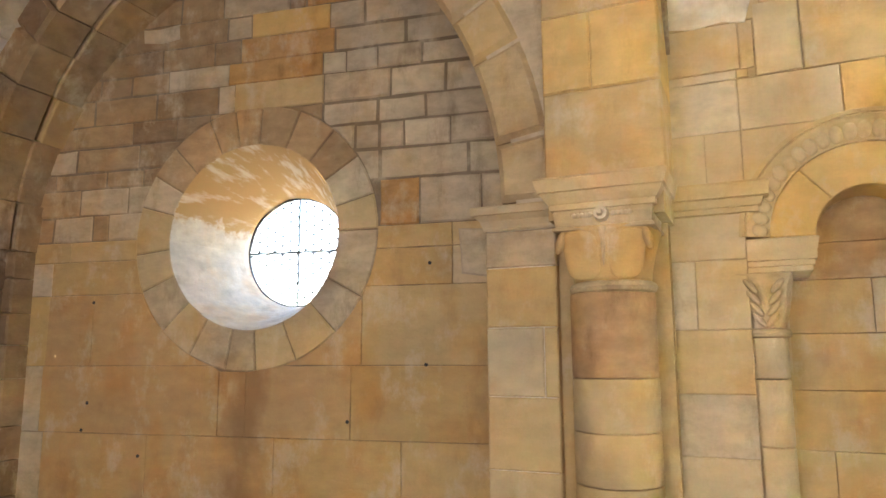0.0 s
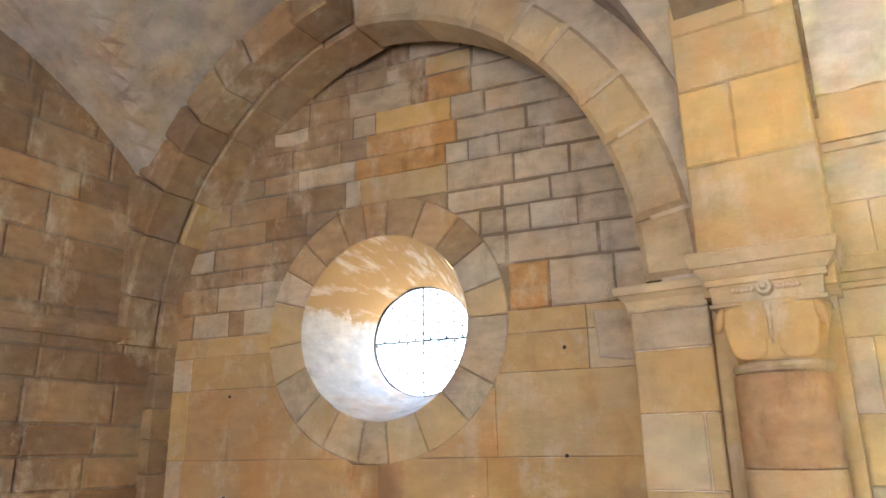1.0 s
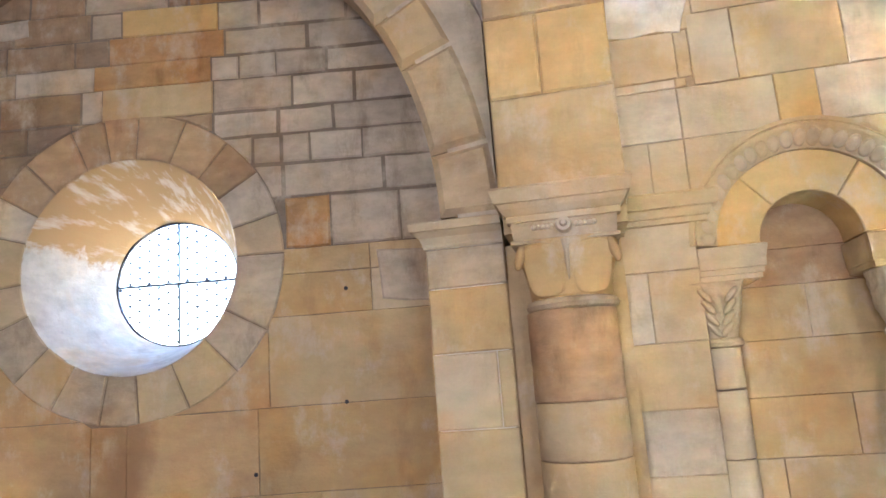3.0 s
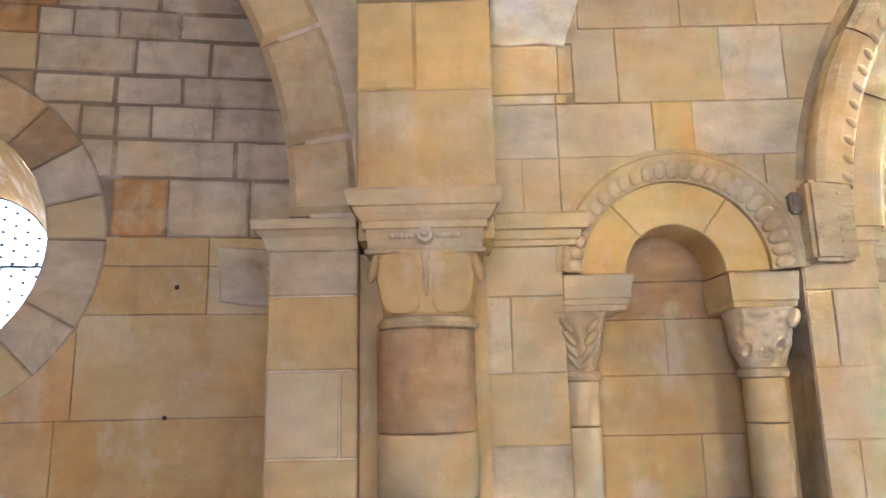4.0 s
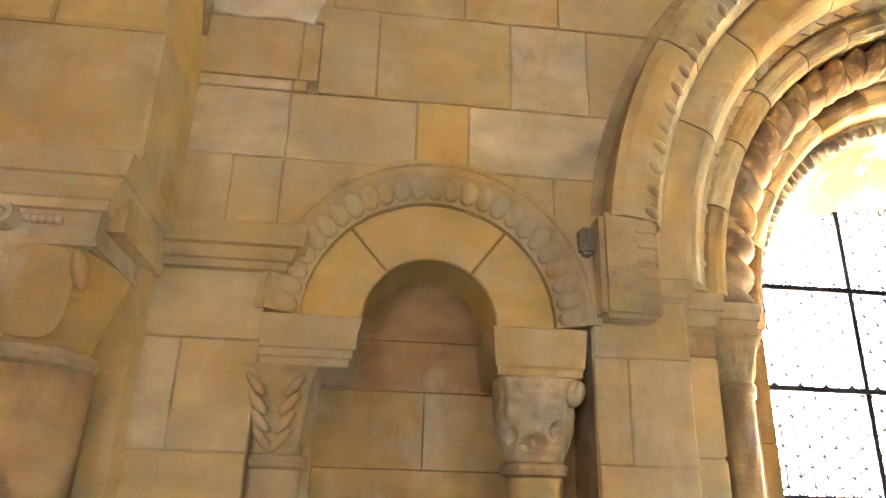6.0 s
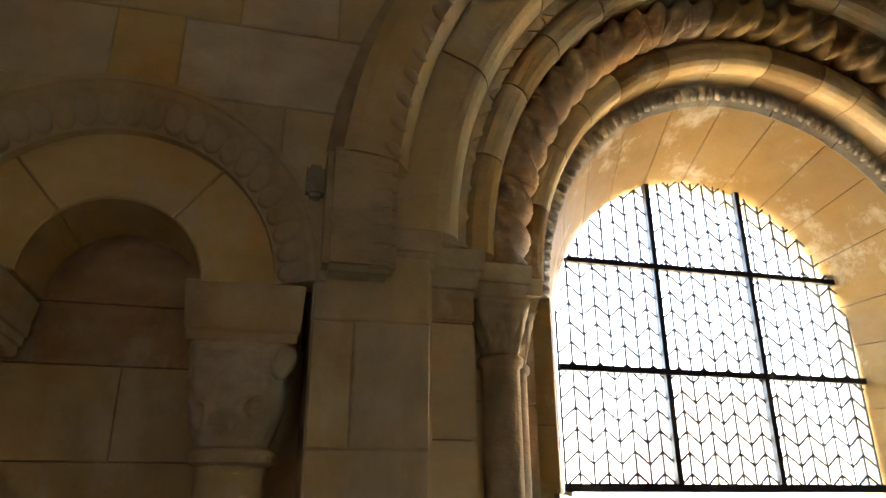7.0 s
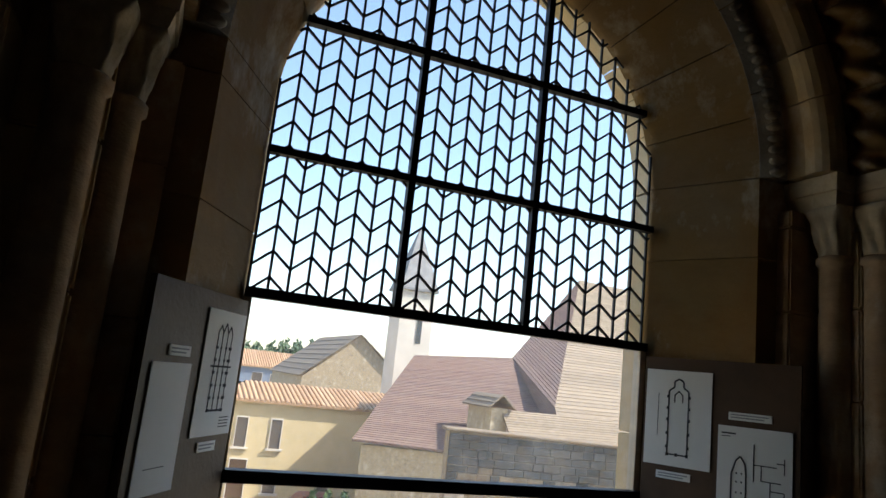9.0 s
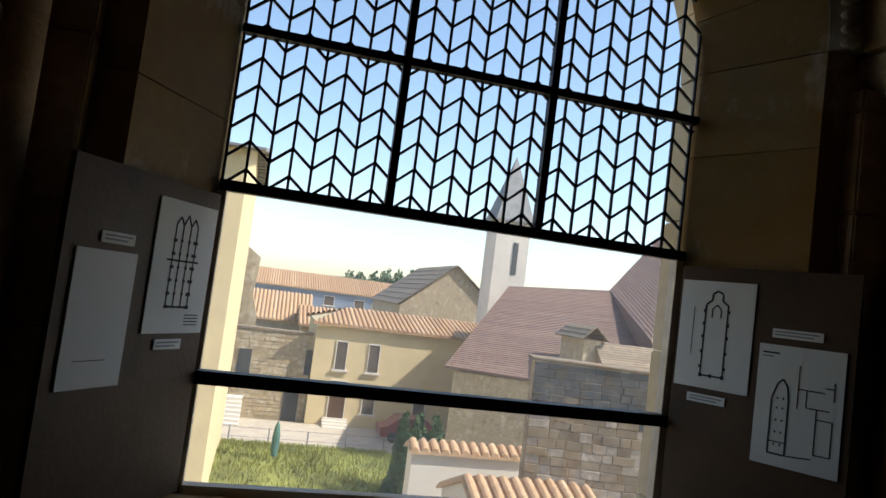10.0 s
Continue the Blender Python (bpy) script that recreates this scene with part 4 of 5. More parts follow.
# flat order with a hollow chamfer
hollow = [(1.80 - 0.10 * math.sin(radians(a)), 4.82 - 0.11 * math.cos(radians(a))) for a in range(0, 91, 15)]
order("flat_order", [(1.935, 5.0), (1.935, 4.715)] + hollow + [(1.66, 4.84), (1.66, 5.0)], 17, (CREAM, WEATHERED, OCHRE), seed=6)
# zigzag edge
for i in range(44):
    a0, a1 = radians(i * 180 / 44), radians((i + 1) * 180 / 44)
    am = (a0 + a1) / 2
    bm = bmesh.new()
    vs = []
    for r, y in ((1.735, 4.80), (1.665, 4.83)):
        for a in (a0, am, a1):
            rr = r + (0.028 if a == am else -0.012)
            vs.append(bm.verts.new((WX + rr * math.cos(a), y - (0.012 if a == am else 0.0), WZ + rr * math.sin(a))))
    back = [bm.verts.new((v.co.x, v.co.y + 0.05, v.co.z)) for v in vs]
    for k in (0, 1):
        bm.faces.new((vs[k], vs[k + 1], vs[k + 4], vs[k + 3]))
        bm.faces.new((vs[k], vs[k + 1], back[k + 1], back[k]))
        bm.faces.new((vs[k + 3], vs[k + 4], back[k + 4], back[k + 3]))
    bm.faces.new((vs[0], vs[3], back[3], back[0]))
    bm.faces.new((vs[2], vs[5], back[5], back[2]))
    part("zigzag", bm, CREAM, surround)
order("plain_roll", roll(1.60, 4.93, 0.072, 10) + [(1.54, 5.06), (1.66, 5.06)], 11, (CREAM, WEATHERED, OCHRE), seed=9)
# twisted roll: a fat torus with spiral grooves
for s in range(12):
    bm = bmesh.new()
    n, m = 26, 22
    rings = []
    for i in range(n + 1):
        a = radians(15 * s + 15 * i / n)
        ring = []
        for k in range(m):
            b = 2 * math.pi * k / m
            rad = 0.086 + 0.026 * math.sin(2 * b + a * 64)
            ring.append(bm.verts.new((WX + (1.455 + rad * math.cos(b)) * math.cos(a), 5.04 + rad * math.sin(b), WZ + (1.455 + rad * math.cos(b)) * math.sin(a))))
        rings.append(ring)
    for p, q in zip(rings, rings[1:]):
        for k in range(m):
            l = (k + 1) % m
            bm.faces.new((p[k], p[l], q[l], q[k]))
    bm.faces.new(rings[0])
    bm.faces.new(tuple(reversed(rings[-1])))
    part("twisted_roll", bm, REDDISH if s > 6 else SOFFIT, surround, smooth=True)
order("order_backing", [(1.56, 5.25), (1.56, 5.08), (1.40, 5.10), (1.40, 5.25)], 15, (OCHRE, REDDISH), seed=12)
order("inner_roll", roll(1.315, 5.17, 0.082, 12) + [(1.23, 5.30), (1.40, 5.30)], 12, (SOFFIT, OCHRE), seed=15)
for i in range(72):
    a = radians(1.2 + i * 177.6 / 71)
    bm = bmesh.new()
    bmesh.ops.create_uvsphere(bm, u_segments=8, v_segments=6, radius=1.0)
    mt = pose(WX + 1.18 * math.cos(a), 5.30, WZ + 1.18 * math.sin(a)) @ Matrix.Rotation(-a, 4, "Y") @ Matrix.Diagonal((0.04, 0.026, 0.02, 1))
    bmesh.ops.transform(bm, verts=bm.verts, matrix=mt)
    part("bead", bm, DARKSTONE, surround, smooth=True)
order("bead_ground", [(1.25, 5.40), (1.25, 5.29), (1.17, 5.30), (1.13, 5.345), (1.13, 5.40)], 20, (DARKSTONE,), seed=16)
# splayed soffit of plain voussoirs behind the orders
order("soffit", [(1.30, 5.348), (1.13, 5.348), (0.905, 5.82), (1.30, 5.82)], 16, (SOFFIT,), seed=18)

# block that ends the hood on the near side
for s in (-1, 1):
    bm = bmesh.new()
    xa, xb = sorted((WX + s * 2.175, WX + s * 1.95))
    box(bm, xa, xb, 4.60, 4.75, 2.37, 2.785, 0.02)
    part("hood_stop", bm, WEATHERED, surround, "worn block below the hood")
    for k in range(6):
        bm = bmesh.new()
        box(bm, *((xb - 0.1, xb - 0.005) if s < 0 else (xa + 0.005, xa + 0.1)), 4.595, 4.66, 2.385 + k * 0.06, 2.425 + k * 0.06, 0.014)
        part("billet", bm, WEATHERED, surround)
# Dark block put where the notch beside the hood stop is only in shade.
bm = bmesh.new()
box(bm, WX - 2.235, WX - 2.177, 4.655, 4.75, 2.625, 2.735, 0.012)
part("hood_stop", bm, DARKSTONE, surround, "dark block standing in for the shaded notch beside the hood stop")
# core of the wall behind the orders
bm = bmesh.new()
sweep_arch(bm, WX, WZ, [(1.28, 5.42), (2.1, 5.42), (2.1, 5.97), (1.28, 5.97)], 0, 180, 40)
for s in (-1, 1):
    xa, xb = sorted((WX + s * 2.0, WX + s * 1.2))
    box(bm, xa, xb, 5.42, 5.97, 0.0, 2.56)
part("core", bm, OCHRE, surround)
# outer edge of the opening, pale and sunlit
order("outer_reveal", [(1.30, 5.825), (0.912, 5.825), (0.925, 5.97), (1.30, 5.97)], 14, (CREAM,), seed=22)
for s in (-1, 1):
    xa, xb = sorted((WX + s * 1.25, WX + s * 0.918))
    for z0, z1 in ((0.3, 0.8), (0.8, 1.4), (1.4, 1.95), (1.95, 2.557)):
        bm = bmesh.new()
        box(bm, xa, xb, 5.825, 5.97, z0 + 0.003, z1 - 0.003, 0.006)
        part("outer_reveal", bm, CREAM, surround)
# jambs: stepped, with shafts and capitals, on both sides
for s in (-1, 1):
    def jx(r):
        return WX + s * r
    steps = ((1.84, 4.72, 4.90, (CREAM, OCHRE)), (1.64, 4.88, 5.10, (CREAM, REDDISH)), (1.42, 5.08, 5.30, (REDDISH, OCHRE)), (1.26, 5.28, 5.36, (REDDISH,)))
    r2 = random.Random(30 + s)
    for k, (r, y0, y1, mats) in enumerate(steps):
        zz = 0.0
        while zz < 2.42:
            z2 = min(2.43, zz + r2.uniform(0.3, 0.5))
            bm = bmesh.new()
            xa, xb = sorted((jx(r + 0.21), jx(r - (0.03 if k == 0 else 0.02))))
            box(bm, xa, xb, y0, 5.5, zz + 0.002, z2 - 0.002, 0.008)
            part("jamb_stone", bm, r2.choice(mats), surround)
            zz = z2
    zz = 0.0
    while zz < 2.55:
        z2 = min(2.56, zz + r2.uniform(0.3, 0.46))
        bm = bmesh.new()
        vs = []
        for z in (zz + 0.002, z2 - 0.002):
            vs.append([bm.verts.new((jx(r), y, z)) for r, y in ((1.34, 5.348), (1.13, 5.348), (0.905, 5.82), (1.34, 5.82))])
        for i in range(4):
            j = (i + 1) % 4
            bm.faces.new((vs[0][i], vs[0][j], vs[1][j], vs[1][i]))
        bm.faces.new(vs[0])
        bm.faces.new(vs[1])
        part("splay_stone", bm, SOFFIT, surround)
        zz = z2
    for r, y, rad in ((1.475, 5.04, 0.07), (1.385, 5.18, 0.062)):
        bm = bmesh.new()
        lathe(bm, jx(r), y, [(rad * 1.4, 0.0), (rad * 1.4, 0.1), (rad, 0.14), (rad, 2.18), (rad * 1.2, 2.19), (rad * 1.2, 2.215), (rad, 2.225)], 20)
        part("shaft", bm, REDDISH, surround, smooth=True)
        bm = bmesh.new()
        rings = []
        for k in range(9):
            f = k / 8
            rr = rad * (1.0 + 0.55 * f ** 1.5)
            ring = []
            for i in range(32):
                a = 2 * math.pi * i / 32
                sq = 1 / max(abs(math.cos(a)), abs(math.sin(a))) ** (0.8 * f)
                q = rr * sq + 0.012 * math.sin(8 * a + 6 * f) * math.sin(math.pi * f)
                ring.append(bm.verts.new((jx(r) + q * math.cos(a), y + q * math.sin(a), 2.225 + 0.20 * f)))
            rings.append(ring)
        for p, q in zip(rings, rings[1:]):
            for i in range(32):
                j = (i + 1) % 32
                bm.faces.new((p[i], p[j], q[j], q[i]))
        bm.faces.new(rings[-1])
        part("capital", bm, WEATHERED, surround, "carved leaf capital", smooth=True)
    # imposts over the capitals and along the steps
    for r, w, y0 in ((1.90, 0.10, 4.705), (1.72, 0.11, 4.84), (1.50, 0.11, 4.95), (1.39, 0.10, 5.09)):
        bm = bmesh.new()
        xa, xb = sorted((jx(r + w), jx(r - w * 0.9)))
        moulded_block(bm, xa, xb, y0 + 0.02, 5.4, [(2.42, 0.0), (2.44, 0.006), (2.48, 0.018), (2.485, 0.026), (2.555, 0.03)], True, True)
        part("impost", bm, WEATHERED, surround, "worn carved impost")

# ---------------------------------------------------------------- glazing of the large window
GY = 5.80
GP = Plane(0, GY, (1, 0))
COLS, RWS = (3.012, 3.606, 4.191, 4.828), (1.795, 2.355, 2.921)
GR = 0.908
window = thing("window_2", "tall round-arched window with leaded chevron panes over clear lower panes", "window", kind="structure")


def inside(u, z):
    return z < WZ + 0.01 and abs(u - WX) < GR or math.hypot(u - WX, z - WZ) < GR


def clip_seg(u0, z0, u1, z1):
    """The stretch of a straight came that lies within the arch."""
    ts = [i / 40 for i in range(41) if inside(u0 + (u1 - u0) * i / 40, z0 + (z1 - z0) * i / 40)]
    if len(ts) < 2:
        return None
    a, b = ts[0], ts[-1]
    return (u0 + (u1 - u0) * a, z0 + (z1 - z0) * a, u0 + (u1 - u0) * b, z0 + (z1 - z0) * b)


NCOL, PITCH, VEE = 8, 0.1012, 0.063
SIDE, LIFT = (0.006, 0.008, -0.016), (0.005, -0.030, -0.012)    # how each column and row of panes is cut from the pattern


def between(u0, z0, u1, z1, lo, hi):
    """The stretch of a sloping came between two heights."""
    f = sorted(((lo - z0) / (z1 - z0), (hi - z0) / (z1 - z0)))
    f0, f1 = max(0.0, f[0]), min(1.0, f[1])
    return (u0 + (u1 - u0) * f0, z0 + (z1 - z0) * f0, u0 + (u1 - u0) * f1, z0 + (z1 - z0) * f1) if f1 - f0 > 0.08 else None


for ci in range(3):
    ua, ub = COLS[ci], COLS[ci + 1]
    w = (ub - ua) / NCOL
    for ri in range(3):
        za, zb = RWS[ri], (RWS + (3.47,))[ri + 1]
        bm = bmesh.new()
        for k in range(-2, NCOL + 2):
            u = ua + SIDE[ci] + k * w
            seg = clip_seg(u, za, u, zb) if ua - 0.001 < u < ub + 0.001 else None
            if seg:
                bar(bm, GP, *seg, 0.0100, -0.004, 0.006)
            for j in range(-1, int((zb - za) / PITCH) + 2):
                z0 = za + LIFT[ri] + j * PITCH
                z1 = z0 + VEE
                q = between(*((u, z0, u + w, z1) if k % 2 == 0 else (u, z1, u + w, z0)), za, zb)
                seg = clip_seg(*q) if q and q[0] > ua - w * 0.6 and q[2] < ub + w * 0.6 else None
                if seg:
                    bar(bm, GP, *seg, 0.0100, -0.004, 0.006)
        part("lead_came", bm, LEAD, window)
        if ri < 2:
            out = [(ua, za), (ub, za), (ub, zb), (ua, zb)]
        else:
            top = [(u, WZ + math.sqrt(max(0, GR ** 2 - (u - WX) ** 2))) for u in (ub + (ua - ub) * i / 12 for i in range(13))]
            out = [(ua, za), (ub, za)] + [(u, max(z, za + 0.01)) for u, z in top]
        bm = bmesh.new()
        bm.faces.new([bm.verts.new(GP.at(u, z, 0.001)) for u, z in out])
        ob = part("pane", bm, GLASS, window)
        ob.visible_shadow = False
bm = bmesh.new()
for u in COLS[1:3]:
    bar(bm, GP, u, RWS[0], u, WZ + math.sqrt(GR ** 2 - (u - WX) ** 2), 0.030, -0.006, 0.030)
part("upright_bar", bm, IRON, window, "black iron upright bars")
for z, w in ((RWS[0], 0.038), (RWS[1], 0.030), (RWS[2], 0.030)):
    bm = bmesh.new()
    half = GR if z < WZ else math.sqrt(GR ** 2 - (z - WZ) ** 2)
    bar(bm, GP, WX - half, z, WX + half, z, w, -0.008, 0.034)
    part("cross_bar", bm, IRON, window, "black iron cross bar")
bm = bmesh.new()
bar(bm, GP, WX - GR - 0.02, 1.135, WX + GR + 0.02, 1.135, 0.045, -0.01, 0.05)
part("cross_bar", bm, IRON, window, "dark lower cross rail")
bm = bmesh.new()
for z0, z1 in ((0.75, 1.115), (1.155, 1.776)):
    bm.faces.new([bm.verts.new(GP.at(u, z, 0.001)) for u, z in ((WX - GR, z0), (WX + GR, z0), (WX + GR, z1), (WX - GR, z1))])
ob = part("pane", bm, CLEAR, window, "clear lower glass pane")
ob.visible_shadow = False
bm = bmesh.new()
for s in (-1, 1):
    bar(bm, GP, WX + s * (GR - 0.012), 0.74, WX + s * (GR - 0.012), 1.78, 0.03, -0.03, 0.02)
bar(bm, GP, WX - GR, 0.755, WX + GR, 0.755, 0.03, -0.03, 0.02)
part("frame", bm, PALE, window, "narrow pale casement frame")

# ---------------------------------------------------------------- display boards with pinned plans in the window's splay
def display_board(s, label):
    """A brown board leaning along the splay; u runs from the glass into the room."""
    x0, y0, x1, y1 = WX + s * 0.893, 5.748, WX + s * 1.207, 5.185
    pl = Plane(x0, y0, (x1 - x0, y1 - y0)) if s > 0 else Plane(x1, y1, (x0 - x1, y0 - y1))
    ln = math.hypot(x1 - x0, y1 - y0)
    sgn = 1 if pl.n[0] * -s > 0 else -1
    board = thing("display_board", label, "display board", "window display boards")
    bm = bmesh.new()
    prism(bm, pl, [(0, 0.76), (ln, 0.76), (ln, 1.755), (0, 1.755)], -0.02 * sgn, 0.0)
    part("panel", bm, WOOD, board)
    return pl, ln, sgn


def strip(bm, pl, u0, z0, u1, z1, w, d):
    bar(bm, pl, u0, z0, u1, z1, w, d, d + 0.0008)


def poster(pl, u0, u1, z0, z1, label, draw, tilt=0.0):
    ob = thing("poster", label, "poster", "pinned plans")
    bm = bmesh.new()
    prism(bm, pl, [(u0, z0), (u1, z0 + tilt), (u1, z1 + tilt), (u0, z1)], 0.003, 0.006)
    part("sheet", bm, PAPER, ob)
    bm = bmesh.new()
    draw(bm, u0, z0 + tilt / 2, u1 - u0, z1 - z0)
    part("drawing", bm, INK, ob, "printed ground plan in black lines")["kind"] = "stuff"
    return ob


def caption(pl, u0, u1, z, label="small white caption strip below a plan"):
    ob = thing("caption_strip", label, "label", "caption strips")
    bm = bmesh.new()
    prism(bm, pl, rect(u0, u1, z, z + 0.032, 0), 0.003, 0.006)
    part("strip", bm, PAPER, ob)
    bm = bmesh.new()
    strip(bm, pl, u0 + 0.01, z + 0.022, u1 - 0.012, z + 0.022, 0.005, 0.0065)
    strip(bm, pl, u0 + 0.01, z + 0.011, u1 - 0.03, z + 0.011, 0.005, 0.0065)
    part("text_bars", bm, GREYINK, ob)["kind"] = "stuff"


def chapel_plan(pl):
    def draw(bm, u, z, w, h):
        def L(a, b, c, d, t=0.006):
            strip(bm, pl, u + a * w, z + b * h, u + c * w, z + d * h, t, 0.0065)
        L(0.36, 0.12, 0.36, 0.72), L(0.66, 0.12, 0.66, 0.72), L(0.36, 0.12, 0.66, 0.12)
        for zz in (0.2, 0.34, 0.48, 0.6, 0.72):
            L(0.33, zz, 0.36, zz, 0.012), L(0.66, zz, 0.69, zz, 0.012)
        for x0 in (0.36, 0.5, 0.66):
            L(x0 - 0.02, 0.12, x0 + 0.02, 0.12, 0.014)
        pts = [(0.36, 0.72), (0.36, 0.78), (0.44, 0.82), (0.44, 0.88), (0.51, 0.91), (0.58, 0.88), (0.58, 0.82), (0.66, 0.78), (0.66, 0.72)]
        for p, q in zip(pts, pts[1:]):
            L(*p, *q, 0.007)
        ap = [(0.45 , 0.66), (0.45, 0.74), (0.51, 0.78), (0.57, 0.74), (0.57, 0.66)]
        for p, q in zip(ap, ap[1:]):
            L(*p, *q, 0.005)
        L(0.2, 0.3, 0.2, 0.75, 0.002)
    return draw


def site_plan(pl):
    def draw(bm, u, z, w, h):
        def L(a, b, c, d, t=0.004):
            strip(bm, pl, u + a * w, z + b * h, u + c * w, z + d * h, t, 0.0065)
        pts = [(0.2, 0.1), (0.2, 0.55), (0.26, 0.68), (0.32, 0.72), (0.38, 0.66), (0.4, 0.55), (0.4, 0.1), (0.2, 0.1)]
        for p, q in zip(pts, pts[1:]):
            L(*p, *q, 0.006)
        for zz in (0.18, 0.28, 0.38, 0.48, 0.56):
            L(0.26, zz, 0.28, zz, 0.007), L(0.33, zz, 0.35, zz, 0.007)
        L(0.2, 0.2, 0.4, 0.2)
        for p in ((0.5, 0.85, 0.5, 0.5), (0.5, 0.66, 0.8, 0.66), (0.6, 0.66, 0.6, 0.52), (0.6, 0.52, 0.86, 0.52), (0.72, 0.52, 0.72, 0.16), (0.72, 0.16, 0.9, 0.16), (0.9, 0.16, 0.9, 0.44), (0.72, 0.44, 0.9, 0.44), (0.8, 0.7, 0.9, 0.7), (0.9, 0.6, 0.9, 0.75), (0.42, 0.1, 0.7, 0.12)):
            L(*p)
        L(0.05, 0.93, 0.25, 0.93, 0.006), L(0.05, 0.9, 0.18, 0.9, 0.003)
    return draw


def tall_plan(pl):
    def draw(bm, u, z, w, h):
        def L(a, b, c, d, t=0.006):
            strip(bm, pl, u + a * w, z + b * h, u + c * w, z + d * h, t, 0.0065)
        for x0 in (0.3, 0.42, 0.55, 0.67):
            L(x0, 0.2, x0, 0.82, 0.005)
        for zz in (0.2, 0.3, 0.4, 0.5, 0.6, 0.7):
            L(0.28, zz, 0.34, zz, 0.01), L(0.62, zz, 0.7, zz, 0.01), L(0.4, zz, 0.44, zz, 0.008), L(0.53, zz, 0.57, zz, 0.008)
        L(0.22, 0.55, 0.76, 0.55), L(0.28, 0.2, 0.7, 0.2)
        for p in ((0.3, 0.82, 0.36, 0.88), (0.36, 0.88, 0.42, 0.82), (0.55, 0.82, 0.61, 0.88), (0.61, 0.88, 0.67, 0.82), (0.42, 0.82, 0.485, 0.9), (0.485, 0.9, 0.55, 0.82)):
            L(*p)
        for i in range(4):
            L(0.66, 0.14 - i * 0.025, 0.9, 0.14 - i * 0.025, 0.003)
    return draw


pl, ln, sg = display_board(1, "brown display board with pinned plans against the window splay")
poster(pl, 0.01, 0.300, 1.29, 1.70, "white sheet with a printed chapel ground plan pinned up", chapel_plan(pl))
poster(pl, 0.33, 0.618, 1.07, 1.49, "white sheet with a printed site plan pinned up", site_plan(pl))
caption(pl, 0.07, 0.22, 1.235)
caption(pl, 0.37, 0.54, 1.515)
pl, ln, sg = display_board(-1, "brown display board with two pinned sheets beside the window")
poster(pl, ln - 0.305, ln - 0.012, 1.285, 1.70, "white sheet with a printed church plan pinned up", tall_plan(pl))
poster(pl, ln - 0.60, ln - 0.37, 1.14, 1.515, "white sheet with faint print pinned on the board", lambda bm, u, z, w, h: strip(bm, pl, u + 0.2 * w, z + 0.2 * h, u + 0.7 * w, z + 0.2 * h, 0.002, 0.0065))
caption(pl, ln - 0.24, ln - 0.11, 1.235)
caption(pl, ln - 0.52, ln - 0.39, 1.535)


# ---------------------------------------------------------------- outside, seen through the window
GZ = -6.8
GRASS = plain("grass", (0.19, 0.205, 0.055), 0.9, 0, 0.5, 0.6, 0.4)
EARTH = plain("dry_earth", (0.34, 0.29, 0.20), 0.95, 0, 0.25, 1.0, 0.4)
GRAVEL = plain("pale_gravel", (0.42, 0.37, 0.30), 0.95, 0, 0.15, 2.0, 0.4)
RENDER = plain("yellow_render", (0.58, 0.47, 0.28), 0.9, 0, 0.08, 1.0, 0.1)
FARSTONE = stone("town_stone", [(0.46, 0.38, 0.26), (0.42, 0.35, 0.25), (0.50, 0.42, 0.30)], 0.3, 0.1, 0.4, by="island")
RUBBLEWALL = stone("yard_rubble", [(0.44, 0.36, 0.24), (0.36, 0.29, 0.19), (0.52, 0.44, 0.31)], 0.4, 0.3, 0.5, by="island")
STUMP = stone("tower_rubble", [(0.22, 0.175, 0.12), (0.26, 0.21, 0.15), (0.19, 0.15, 0.11)], 0.4, 1.0, 0.5, smear_to=0.08)
LICHEN = stone("lichen_dark_stone", [(0.075, 0.08, 0.085), (0.10, 0.105, 0.11), (0.06, 0.065, 0.072)], 0.2, 1.0, 0.5, smear_to=0.08)
TILE = stone("maroon_roof_tile", [(0.19, 0.125, 0.11), (0.22, 0.145, 0.125), (0.17, 0.115, 0.105)], 0.2, 0.3, 0.4, by="island", smear_to=0.08)
CANAL = stone("orange_roof_tile", [(0.46, 0.30, 0.18), (0.41, 0.26, 0.155), (0.50, 0.345, 0.22)], 0.2, 0.3, 0.4, by="island", smear_to=0.08)
BROWNTILE = stone("brown_stone_tile", [(0.24, 0.195, 0.15), (0.21, 0.17, 0.13), (0.27, 0.22, 0.165)], 0.3, 0.3, 0.4, by="island", smear_to=0.08)
SLATE = plain("grey_slate", (0.22, 0.22, 0.23), 0.7, 0, 0.2, 2.0, 0.2)
SHUTTER = plain("brown_shutter", (0.10, 0.08, 0.065), 0.6, 0, 0.2)
# Far facade in shade: the blue-grey of the shade is put into its colour.
SHADEWALL = plain("shade_blue_facade", (0.20, 0.24, 0.31), 0.8, 0, 0.15, 0.4)
# Near-black fill for car wheels and for the shade painted in wall openings.
DARKFILL = plain("dark_fill", (0.05, 0.055, 0.06), 0.15, 0, 0.1)
LEAF = plain("dark_leaves", (0.05, 0.09, 0.03), 0.8, 0, 0.4, 3.0, 0.3)
# Paler than the near leaves: distance haze is put into the green.
FARWOOD = plain("haze_pale_woods", (0.10, 0.15, 0.09), 0.9, 0, 0.3, 0.1, 0.2)
CARPAINT = plain("red_car_paint", (0.20, 0.05, 0.05), 0.3, 0, 0.05)
WHITEWALL = plain("pale_render", (0.62, 0.57, 0.50), 0.9, 0, 0.08, 1.0, 0.1)

